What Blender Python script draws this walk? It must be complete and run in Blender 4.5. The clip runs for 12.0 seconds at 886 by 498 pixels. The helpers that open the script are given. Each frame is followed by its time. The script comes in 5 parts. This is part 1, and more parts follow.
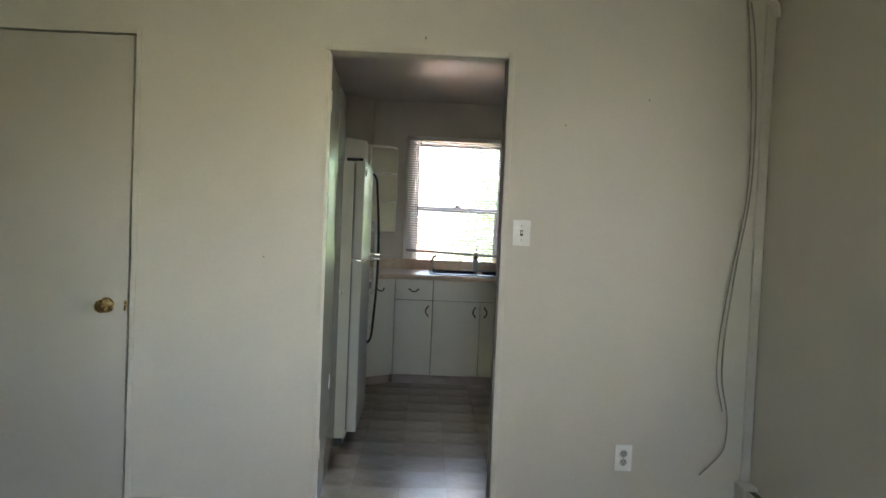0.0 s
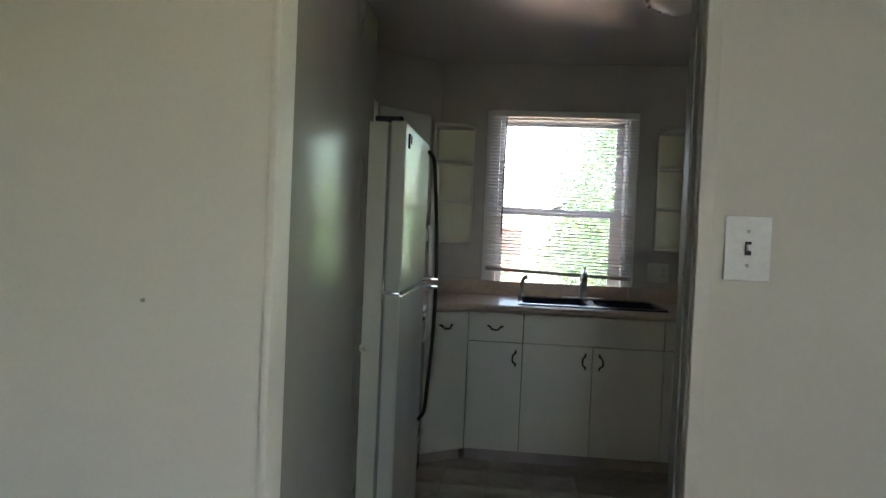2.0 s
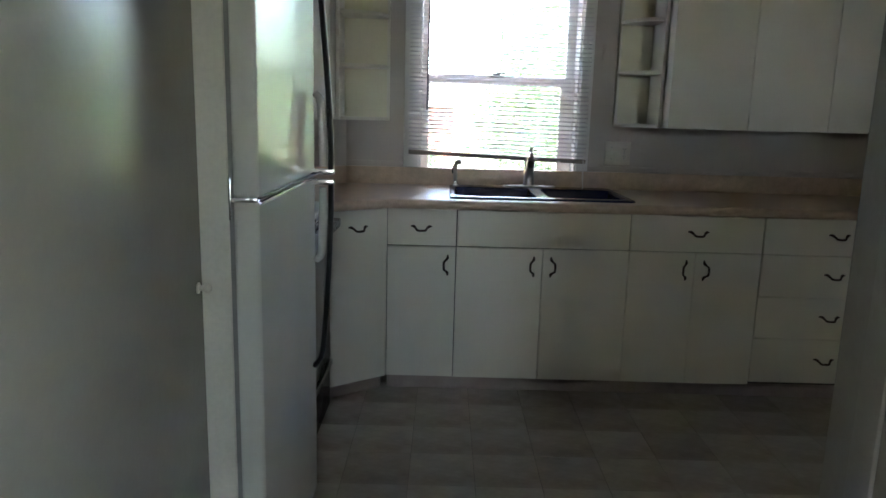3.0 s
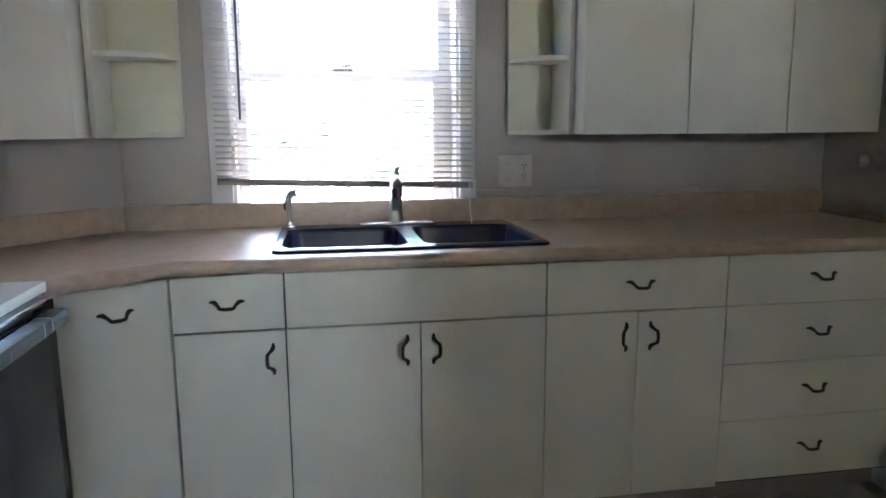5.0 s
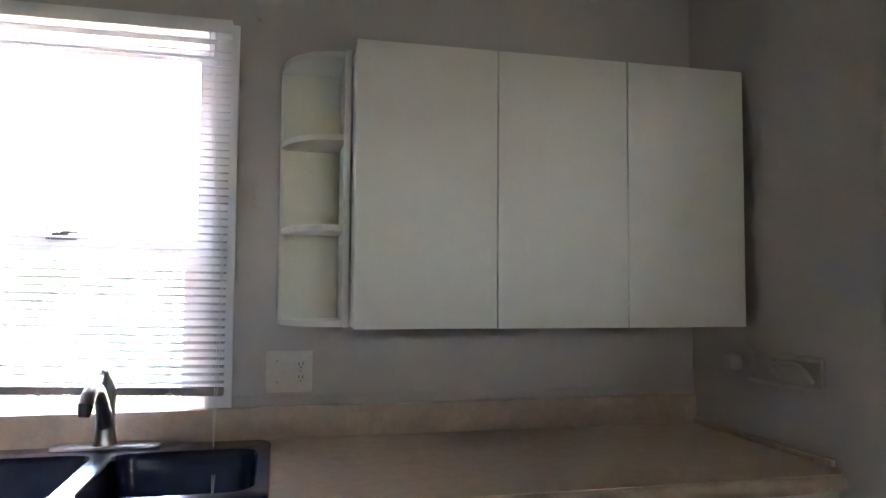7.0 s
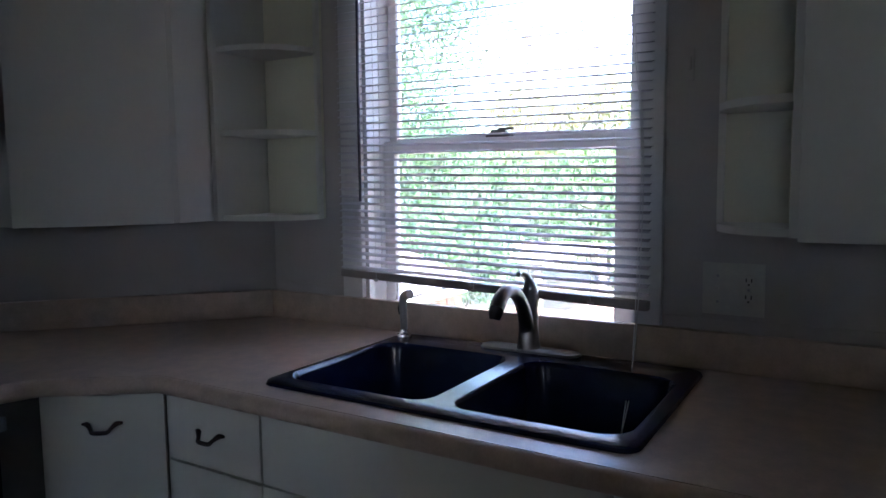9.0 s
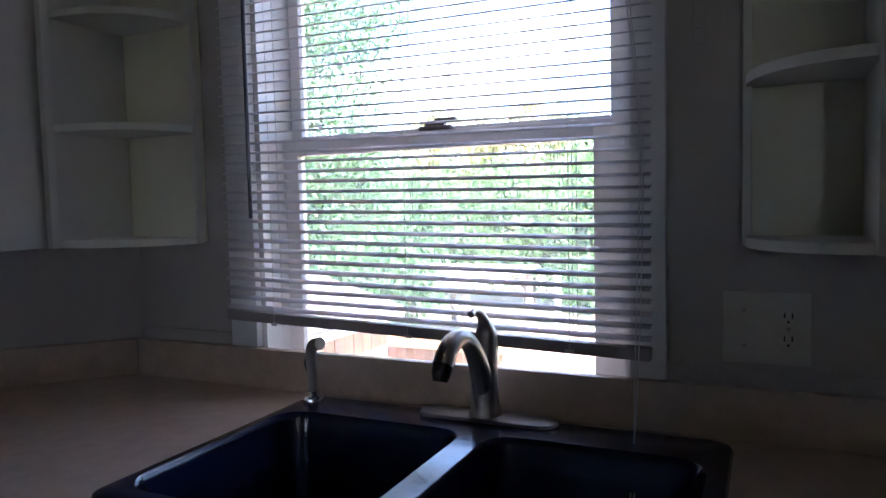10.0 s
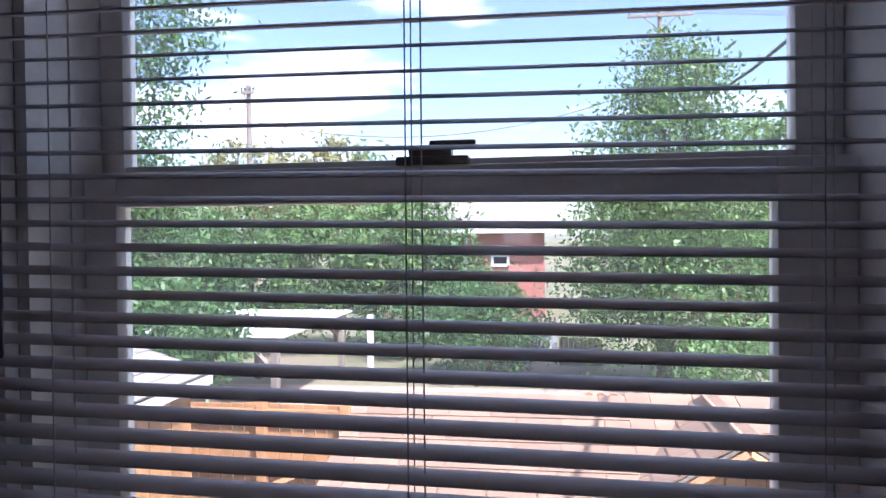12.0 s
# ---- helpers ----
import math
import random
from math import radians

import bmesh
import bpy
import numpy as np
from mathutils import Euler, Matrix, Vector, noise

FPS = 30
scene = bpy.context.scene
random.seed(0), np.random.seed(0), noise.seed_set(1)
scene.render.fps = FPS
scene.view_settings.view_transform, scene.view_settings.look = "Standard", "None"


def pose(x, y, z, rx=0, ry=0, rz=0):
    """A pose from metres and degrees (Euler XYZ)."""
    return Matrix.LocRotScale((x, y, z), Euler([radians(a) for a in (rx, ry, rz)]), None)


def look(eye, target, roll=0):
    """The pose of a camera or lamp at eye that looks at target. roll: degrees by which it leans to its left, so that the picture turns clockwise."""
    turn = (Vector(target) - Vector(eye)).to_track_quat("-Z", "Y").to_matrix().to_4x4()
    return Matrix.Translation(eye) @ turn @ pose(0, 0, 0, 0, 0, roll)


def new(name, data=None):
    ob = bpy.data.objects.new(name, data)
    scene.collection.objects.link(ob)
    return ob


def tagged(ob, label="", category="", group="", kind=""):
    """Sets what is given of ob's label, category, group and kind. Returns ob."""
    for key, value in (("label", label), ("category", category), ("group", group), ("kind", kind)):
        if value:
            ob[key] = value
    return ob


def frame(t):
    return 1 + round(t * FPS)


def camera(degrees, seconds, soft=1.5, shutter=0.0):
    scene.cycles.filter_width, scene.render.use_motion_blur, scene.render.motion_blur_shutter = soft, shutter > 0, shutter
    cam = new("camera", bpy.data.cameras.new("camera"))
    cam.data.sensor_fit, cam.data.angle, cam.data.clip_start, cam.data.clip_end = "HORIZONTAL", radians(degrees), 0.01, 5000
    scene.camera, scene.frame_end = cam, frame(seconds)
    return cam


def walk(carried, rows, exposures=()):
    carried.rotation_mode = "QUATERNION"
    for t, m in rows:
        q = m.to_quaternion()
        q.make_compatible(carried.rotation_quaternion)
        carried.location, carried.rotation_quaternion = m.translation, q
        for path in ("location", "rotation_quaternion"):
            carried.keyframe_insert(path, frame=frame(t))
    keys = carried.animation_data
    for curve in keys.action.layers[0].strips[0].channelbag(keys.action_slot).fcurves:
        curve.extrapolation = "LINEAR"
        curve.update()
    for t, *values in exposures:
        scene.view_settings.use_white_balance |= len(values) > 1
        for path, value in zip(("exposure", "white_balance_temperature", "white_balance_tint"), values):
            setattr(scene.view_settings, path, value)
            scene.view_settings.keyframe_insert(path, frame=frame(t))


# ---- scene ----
cam = camera(64.5, 12.0)
PATH = [
    (0, (-0.086, -6.39, 1.326), (-0.033, -4.392, 1.258), 2.4),
    (0.5, (-0.074, -6.019, 1.299), (-0.235, -4.032, 1.134), 1.8),
    (1, (-0.043, -5.558, 1.341), (-0.324, -3.584, 1.191), 1.6),
    (1.5, (-0.084, -5.095, 1.338), (-0.169, -3.097, 1.32), 2.6),
    (2, (-0.075, -4.623, 1.313), (-0.275, -2.633, 1.264), 2.4),
    (2.5, (-0.069, -4.179, 1.289), (-0.192, -2.187, 1.156), 2.7),
    (2.7, (-0.067, -4.003, 1.283), (-0.089, -2.027, 0.973), 2.5),
    (4.3, (-0.043, -2.94, 1.288), (-0.066, -0.992, 0.836), -1.1),
    (4.5, (-0.043, -2.861, 1.25), (-0.034, -0.902, 0.848), -0.5),
    (5, (0.127, -2.653, 1.263), (0.45, -0.708, 0.93), -0.4),
    (5.5, (0.278, -2.509, 1.278), (0.996, -0.671, 0.955), 0.6),
    (6, (0.419, -2.296, 1.312), (1.314, -0.513, 1.182), 0.3),
    (6.5, (0.579, -2.166, 1.354), (1.405, -0.35, 1.492), -0.4),
    (7, (0.815, -2.123, 1.35), (1.271, -0.179, 1.464), 0.4),
    (7.5, (0.897, -2.022, 1.369), (0.87, -0.023, 1.388), 0.6),
    (7.6, (0.903, -1.992, 1.38), (0.767, 0.004, 1.391), 0.4),
    (9.3, (1.123, -1.622, 1.345), (0.067, 0.063, 1.129), -0.7),
    (9.5, (1.066, -1.54, 1.333), (0.027, 0.155, 1.116), -1.2),
    (10, (0.853, -1.284, 1.326), (0.014, 0.528, 1.198), -1.3),
    (10.5, (0.691, -1.014, 1.383), (-0.116, 0.815, 1.318), -2.1),
    (11, (0.569, -0.781, 1.408), (-0.106, 1.1, 1.327), -1.4),
    (11.5, (0.423, -0.661, 1.406), (0.085, 1.309, 1.373), 0.2),
    (12, (0.322, -0.638, 1.407), (0.031, 1.341, 1.377), -0.6),
]
EXPOSURES = [(0, 5.2, 6700, 14), (1, 4.95, 6600, 12), (2, 4.65, 6450, 13), (2.5, 4.7, 6300, 14), (2.7, 4.9, 6250, 14), (4.3, 6.55, 6050, 15), (5.0, 6.2, 6050, 17), (5.5, 6.05, 6150, 18), (6.0, 6.4, 6250, 20), (6.5, 6.65, 6250, 21),
             (7.0, 6.4, 6150, 22), (7.6, 5.15, 5750, 25), (9.3, 4.2, 5450, 24), (10, 4.0, 5600, 25), (10.5, 3.5, 5700, 26), (11, 2.65, 5700, 25), (12, 1.85, 5700, 26)]
walk(cam, [(t, look(eye, target, roll)) for t, eye, target, roll in PATH], EXPOSURES)

# ---- world and light ----
SUN_EL, SUN_AZ = 54.0, 48.0     # height, and turn from straight behind the house towards +x
world = bpy.data.worlds.new("sky_world")
scene.world = world
world.use_nodes = True
wn, wl = world.node_tree.nodes, world.node_tree.links
wn.clear()
sky = wn.new("ShaderNodeTexSky")
sky.sky_type, sky.sun_disc = "NISHITA", False
sky.sun_elevation, sky.sun_rotation = radians(SUN_EL), radians(180 - SUN_AZ)
wtc = wn.new("ShaderNodeTexCoord")
wmap = wn.new("ShaderNodeMapping")
wmap.inputs["Scale"].default_value = (2.2, 2.2, 7.0)
wmap.inputs["Location"].default_value = (0.35, 0.1, 0.2)
wno = wn.new("ShaderNodeTexNoise")
wno.inputs["Scale"].default_value, wno.inputs["Detail"].default_value = 1.6, 6
wra = wn.new("ShaderNodeValToRGB")
wra.color_ramp.elements[0].position, wra.color_ramp.elements[1].position = 0.50, 0.66
wmx = wn.new("ShaderNodeMix")
wmx.data_type = "RGBA"
wmx.inputs["B"].default_value = (9.5, 9.6, 10.0, 1)
wbg = wn.new("ShaderNodeBackground")
wbg.inputs["Strength"].default_value = 0.1
wou = wn.new("ShaderNodeOutputWorld")
wl.new(wtc.outputs["Generated"], wmap.inputs["Vector"])
wl.new(wmap.outputs[0], wno.inputs["Vector"])
wl.new(wno.outputs["Fac"], wra.inputs[0])
wl.new(wra.outputs[0], wmx.inputs["Factor"])
wl.new(sky.outputs[0], wmx.inputs["A"])
wl.new(wmx.outputs["Result"], wbg.inputs["Color"])
wl.new(wbg.outputs[0], wou.inputs[0])

sun = new("sun", bpy.data.lights.new("sun", "SUN"))
sun.data.energy, sun.data.angle, sun.data.color = 4.6, radians(0.5), (1, 0.95, 0.87)
sx, sy = math.sin(radians(SUN_AZ)), -math.cos(radians(SUN_AZ))
sz = math.tan(radians(SUN_EL))
sun.matrix_world = look((sx * 20, sy * 20, sz * 20), (0, 0, 0))


def window_light(name, x, y, z, target, w, h, watts, tint):
    """Sky light standing in an opening."""
    la = bpy.data.lights.new(name, "AREA")
    la.shape, la.size, la.size_y, la.energy, la.color = "RECTANGLE", w, h, watts, tint
    ob = new(name, la)
    ob.matrix_world = look((x, y, z), target)
    return ob


window_light("living_window_light", 1.46, -4.78, 1.40, (0.2, -4.3, 1.0), 0.85, 1.1, 0.20, (0.95, 0.98, 1.0))
# Fill lamp that brightens the cabinets, set in an added, unseen opening.
window_light("kitchen_fill_light", 1.70, -3.29, 1.70, (1.3, -1.2, 0.5), 0.3, 0.45, 0.03, (1.0, 0.97, 0.93))


# ---- materials ----
def material(name, colour, rough=0.6, metal=0.0, vary=0.12, scale=6.0, grain=0.05, grain_scale=90.0, bump=0.15, bump_scale=120.0,
             spec=0.5, coat=0.0, stretch=(1, 1, 1), per_piece=0.0, dark=None, rough_vary=0.1):
    """A surface with colour that varies at two scales, uneven gloss and fine relief."""
    m = bpy.data.materials.new(name)
    m.use_nodes = True
    n, l = m.node_tree.nodes, m.node_tree.links
    b = n["Principled BSDF"]
    b.inputs["Metallic"].default_value = metal
    b.inputs["Specular IOR Level"].default_value = spec
    b.inputs["Coat Weight"].default_value = coat
    b.inputs["Coat Roughness"].default_value = 0.15
    tc = n.new("ShaderNodeTexCoord")
    mp = n.new("ShaderNodeMapping")
    mp.inputs["Scale"].default_value = stretch
    l.new(tc.outputs["Object"], mp.inputs["Vector"])
    big, fine = n.new("ShaderNodeTexNoise"), n.new("ShaderNodeTexNoise")
    big.inputs["Scale"].default_value, big.inputs["Detail"].default_value = scale, 4
    fine.inputs["Scale"].default_value, fine.inputs["Detail"].default_value = grain_scale, 3
    l.new(mp.outputs[0], big.inputs["Vector"])
    l.new(mp.outputs[0], fine.inputs["Vector"])
    ramp = n.new("ShaderNodeValToRGB")
    lo = dark if dark else tuple(c * (1 - vary) for c in colour)
    hi = tuple(min(1, c * (1 + vary * 0.6)) for c in colour)
    ramp.color_ramp.elements[0].position, ramp.color_ramp.elements[1].position = 0.3, 0.7
    ramp.color_ramp.elements[0].color, ramp.color_ramp.elements[1].color = (*lo, 1), (*hi, 1)
    l.new(big.outputs["Fac"], ramp.inputs[0])
    val = n.new("ShaderNodeMapRange")
    val.inputs["To Min"].default_value, val.inputs["To Max"].default_value = 1 - grain * 2, 1 + grain * 2
    l.new(fine.outputs["Fac"], val.inputs["Value"])
    hsv = n.new("ShaderNodeHueSaturation")
    l.new(ramp.outputs[0], hsv.inputs["Color"])
    if per_piece:
        info = n.new("ShaderNodeObjectInfo")
        mr = n.new("ShaderNodeMapRange")
        mr.inputs["To Min"].default_value, mr.inputs["To Max"].default_value = 1 - per_piece, 1 + per_piece
        l.new(info.outputs["Random"], mr.inputs["Value"])
        mu = n.new("ShaderNodeMath")
        mu.operation = "MULTIPLY"
        l.new(mr.outputs[0], mu.inputs[0])
        l.new(val.outputs[0], mu.inputs[1])
        l.new(mu.outputs[0], hsv.inputs["Value"])
    else:
        l.new(val.outputs[0], hsv.inputs["Value"])
    l.new(hsv.outputs[0], b.inputs["Base Color"])
    rr = n.new("ShaderNodeMapRange")
    rr.inputs["To Min"].default_value, rr.inputs["To Max"].default_value = max(0.03, rough - rough_vary), min(1, rough + rough_vary)
    l.new(big.outputs["Fac"], rr.inputs["Value"])
    l.new(rr.outputs[0], b.inputs["Roughness"])
    if bump:
        bt = n.new("ShaderNodeTexNoise")
        bt.inputs["Scale"].default_value, bt.inputs["Detail"].default_value = bump_scale, 3
        l.new(mp.outputs[0], bt.inputs["Vector"])
        bp = n.new("ShaderNodeBump")
        bp.inputs["Strength"].default_value, bp.inputs["Distance"].default_value = bump, 0.004
        l.new(bt.outputs["Fac"], bp.inputs["Height"])
        l.new(bp.outputs[0], b.inputs["Normal"])
    return m


def leaf_material(name, colour, vary=0.5):
    m = bpy.data.materials.new(name)
    m.use_nodes = True
    n, l = m.node_tree.nodes, m.node_tree.links
    b = n["Principled BSDF"]
    geo = n.new("ShaderNodeNewGeometry")
    ramp = n.new("ShaderNodeValToRGB")
    ramp.color_ramp.elements[0].color = (*[c * (1 - vary) for c in colour], 1)
    ramp.color_ramp.elements[1].color = (*[c * (1 + vary) for c in colour], 1)
    l.new(geo.outputs["Random Per Island"], ramp.inputs[0])
    l.new(ramp.outputs[0], b.inputs["Base Color"])
    b.inputs["Roughness"].default_value = 0.5
    tr = n.new("ShaderNodeBsdfTranslucent")
    mx = n.new("ShaderNodeMixShader")
    mx.inputs[0].default_value = 0.35
    l.new(ramp.outputs[0], tr.inputs["Color"])
    l.new(b.outputs[0], mx.inputs[1])
    l.new(tr.outputs[0], mx.inputs[2])
    l.new(mx.outputs[0], n["Material Output"].inputs["Surface"])
    return m


def thin_glass(name):
    """Clear pane with a thin translucent film that imitates veiling glare."""
    m = bpy.data.materials.new(name)
    m.use_nodes = True
    n, l = m.node_tree.nodes, m.node_tree.links
    n.remove(n["Principled BSDF"])
    tr, gl, fr, mx = n.new("ShaderNodeBsdfTransparent"), n.new("ShaderNodeBsdfGlossy"), n.new("ShaderNodeFresnel"), n.new("ShaderNodeMixShader")
    tr.inputs[0].default_value = (0.96, 0.98, 0.97, 1)
    gl.inputs["Roughness"].default_value = 0.02
    fr.inputs["IOR"].default_value = 1.45
    # Uneven pale film: puts a bright haze over the view outside.
    veil, film = n.new("ShaderNodeBsdfTranslucent"), n.new("ShaderNodeMixShader")
    veil.inputs["Color"].default_value = (0.85, 0.87, 0.86, 1)
    spots, amount = n.new("ShaderNodeTexNoise"), n.new("ShaderNodeMapRange")
    spots.inputs["Scale"].default_value, spots.inputs["Detail"].default_value = 9, 5
    amount.inputs["To Min"].default_value, amount.inputs["To Max"].default_value = 0.03, 0.085
    l.new(spots.outputs["Fac"], amount.inputs["Value"])
    l.new(amount.outputs[0], film.inputs[0])
    l.new(tr.outputs[0], film.inputs[1])
    l.new(veil.outputs[0], film.inputs[2])
    l.new(fr.outputs[0], mx.inputs[0])
    l.new(film.outputs[0], mx.inputs[1])
    l.new(gl.outputs[0], mx.inputs[2])
    l.new(mx.outputs[0], n["Material Output"].inputs["Surface"])
    return m


def screen_mesh(name):
    """Fibreglass insect screen: dark threads with open gaps."""
    m = bpy.data.materials.new(name)
    m.use_nodes = True
    n, l = m.node_tree.nodes, m.node_tree.links
    b = n["Principled BSDF"]
    b.inputs["Base Color"].default_value, b.inputs["Roughness"].default_value = (0.10, 0.10, 0.105, 1), 0.6
    tr, mx = n.new("ShaderNodeBsdfTransparent"), n.new("ShaderNodeMixShader")
    mx.inputs[0].default_value = 0.72
    l.new(tr.outputs[0], mx.inputs[1])
    l.new(b.outputs[0], mx.inputs[2])
    l.new(mx.outputs[0], n["Material Output"].inputs["Surface"])
    return m


WALL_LIVING = material("living_wall_paint", (0.60, 0.565, 0.49), 0.55, vary=0.04, scale=2.0, grain=0.02, bump=0.07, bump_scale=160)
WALL_KITCHEN = material("kitchen_wall_paint", (0.50, 0.455, 0.42), 0.42, vary=0.05, scale=2.5, grain=0.02, bump=0.12, bump_scale=140)
CEIL_PAINT = material("ceiling_semi_gloss", (0.55, 0.49, 0.46), 0.30, vary=0.04, scale=2.0, grain=0.02, bump=0.12, bump_scale=60, rough_vary=0.05)
CEIL_LIVING = material("living_ceiling_paint", (0.6, 0.56, 0.49), 0.6, vary=0.04, bump=0.3)
# Door grey sits well below the wall tone to carry the kitchen's shade.
DOOR_PAINT = material("shaded_gloss_door_paint", (0.26, 0.25, 0.215), 0.25, vary=0.05, scale=3, grain=0.02, bump=0.10, bump_scale=30, rough_vary=0.04)
# Darker than the trim: the jamb's turned-away shade is put into the colour.
JAMB_PAINT = material("shaded_jamb_paint", (0.29, 0.265, 0.235), 0.42, vary=0.1, scale=6, grain=0.03, bump=0.15)
CLOSET_PAINT = material("closet_door_paint", (0.48, 0.455, 0.395), 0.45, vary=0.05, scale=2, grain=0.02, bump=0.15, bump_scale=40)
TRIM_PAINT = material("trim_paint", (0.61, 0.575, 0.50), 0.4, vary=0.07, scale=9, grain=0.03, bump=0.2, bump_scale=70)
WHITE_TRIM = material("white_window_paint", (0.78, 0.77, 0.76), 0.4, vary=0.05, scale=8, grain=0.02, bump=0.12)
CAB_PAINT = material("cabinet_enamel", (0.75, 0.727, 0.65), 0.45, vary=0.04, scale=2.2, grain=0.015, bump=0.08, bump_scale=35, rough_vary=0.06)
SHELF_PAINT = material("cream_shelf_enamel", (0.76, 0.73, 0.58), 0.4, vary=0.05, scale=5, grain=0.02, bump=0.1)
# Near black, so the shade in gaps between fronts comes from this colour.
CAB_INSIDE = material("shaded_carcass_inside", (0.10, 0.095, 0.085), 0.6, vary=0.08)
KICK = material("vinyl_toe_kick", (0.40, 0.335, 0.315), 0.5, vary=0.15, scale=6)
LAMINATE = material("beige_laminate", (0.56, 0.43, 0.33), 0.34, vary=0.14, scale=26, grain=0.06, grain_scale=160, bump=0.05, rough_vary=0.08)
BRONZE = material("dark_bronze", (0.06, 0.045, 0.04), 0.38, metal=0.7, vary=0.3, scale=40, grain=0.1)
BRASS = material("worn_brass", (0.48, 0.33, 0.14), 0.28, metal=1.0, vary=0.25, scale=60)
STEEL = material("brushed_nickel", (0.43, 0.42, 0.41), 0.34, metal=1.0, vary=0.05, scale=12, grain=0.02, bump=0.02, rough_vary=0.04)
CHROME = material("chrome", (0.75, 0.75, 0.76), 0.1, metal=1.0, vary=0.05, rough_vary=0.04)
# Blue in the base colour imitates sky reflected on the dark rim.
SINK_BLACK = material("dark_composite_sky_tint", (0.012, 0.017, 0.048), 0.17, vary=0.2, scale=20, grain=0.15, grain_scale=400, bump=0.05, rough_vary=0.06)
FRIDGE_WHITE = material("textured_white_enamel", (0.64, 0.64, 0.59), 0.22, vary=0.03, scale=3, grain=0.02, bump=0.11, bump_scale=260, coat=0.2, rough_vary=0.04)
FRIDGE_SIDE = material("cream_appliance_side", (0.66, 0.64, 0.56), 0.4, vary=0.04, bump=0.1, bump_scale=200)
RUBBER = material("grey_gasket", (0.25, 0.25, 0.24), 0.6, vary=0.1)
BLACK = material("black_plastic", (0.02, 0.02, 0.022), 0.3, vary=0.2, bump=0.05)
BLACK_GLASS = material("black_oven_glass", (0.010, 0.010, 0.012), 0.14, vary=0.2, bump=0.0, spec=0.25, rough_vary=0.03)
RANGE_TRIM = material("blued_steel_trim", (0.22, 0.25, 0.29), 0.25, metal=0.8, vary=0.1, stretch=(1, 8, 1))
RANGE_WHITE = material("white_range_enamel", (0.76, 0.74, 0.68), 0.3, vary=0.04, bump=0.05)
PLATE_WHITE = material("white_plate_plastic", (0.80, 0.80, 0.77), 0.18, vary=0.04, scale=30, bump=0.05)
PLATE_IVORY = material("ivory_plate_plastic", (0.66, 0.63, 0.55), 0.35, vary=0.04, scale=30, bump=0.05)
SOCKET = material("greyed_socket_plastic", (0.42, 0.40, 0.36), 0.35, vary=0.06, scale=30, bump=0.05)
SLAT = material("vinyl_blind_slat", (0.71, 0.69, 0.735), 0.4, vary=0.05, scale=12, grain=0.02, bump=0.04, per_piece=0.05)
RAIL = material("taupe_blind_rail", (0.36, 0.32, 0.30), 0.4, vary=0.08, scale=15, bump=0.05)
sn, sl2 = SLAT.node_tree.nodes, SLAT.node_tree.links
glow, thin = sn.new("ShaderNodeBsdfTranslucent"), sn.new("ShaderNodeMixShader")
glow.inputs["Color"].default_value, thin.inputs[0].default_value = (0.74, 0.72, 0.74, 1), 0.2
sl2.new(sn["Principled BSDF"].outputs[0], thin.inputs[1])
sl2.new(glow.outputs[0], thin.inputs[2])
sl2.new(thin.outputs[0], sn["Material Output"].inputs["Surface"])
CORD = material("white_cord", (0.75, 0.74, 0.72), 0.7, vary=0.1)
WAND = material("smoky_plastic_wand", (0.10, 0.10, 0.13), 0.25, vary=0.1)
CABLE = material("grey_coax_sheath", (0.30, 0.28, 0.24), 0.5, vary=0.15, scale=20)
ALU = material("white_aluminium", (0.68, 0.68, 0.68), 0.4, metal=0.3, vary=0.08, scale=12)
CERAMIC = material("painted_ceramic", (0.52, 0.475, 0.44), 0.35, vary=0.05, bump=0.03)
LAMP_GLASS = material("frosted_lamp_glass", (0.8, 0.78, 0.74), 0.25, vary=0.04, bump=0.02)
LAMP_METAL = material("pewter_lamp_base", (0.20, 0.18, 0.17), 0.35, metal=0.8, vary=0.1)
CARPET = material("brown_carpet", (0.10, 0.08, 0.075), 0.95, vary=0.25, scale=30, grain=0.15, grain_scale=300, bump=0.8, bump_scale=400)
TILE = material("stone_vinyl_tile", (0.48, 0.43, 0.38), 0.24, vary=0.0, dark=(0.27, 0.24, 0.21), scale=3.2, grain=0.05, grain_scale=40, bump=0.06, bump_scale=40, per_piece=0.10, stretch=(1, 1.6, 1))
GROUT = material("floor_joint", (0.17, 0.15, 0.135), 0.7, vary=0.2)
GLASS = thin_glass("window_glass")
SCREEN = screen_mesh("insect_screen")
GRASS = material("lawn", (0.10, 0.12, 0.05), 0.9, vary=0.0, dark=(0.20, 0.16, 0.11), scale=0.35, grain=0.2, grain_scale=30, bump=0.8, bump_scale=40)
CONCRETE = material("sunlit_concrete", (0.37, 0.275, 0.22), 0.85, vary=0.15, scale=1.2, grain=0.06, grain_scale=50, bump=0.2)
CEDAR = material("cedar_board", (0.40, 0.205, 0.085), 0.7, vary=0.25, scale=5, grain=0.1, grain_scale=40, bump=0.3, stretch=(6, 6, 0.6), per_piece=0.18)
GREYWOOD = material("weathered_wood", (0.20, 0.17, 0.14), 0.8, vary=0.25, scale=6, grain=0.1, stretch=(4, 4, 0.6), per_piece=0.15)
SHINGLE = material("pinkish_asphalt_shingle", (0.26, 0.165, 0.11), 0.85, vary=0.18, scale=4, grain=0.15, grain_scale=140, bump=0.5, bump_scale=120, per_piece=0.14)
SHINGLE_GREY = material("grey_asphalt_shingle", (0.25, 0.225, 0.215), 0.85, vary=0.18, scale=4, grain=0.15, grain_scale=140, bump=0.5, bump_scale=120, per_piece=0.14)
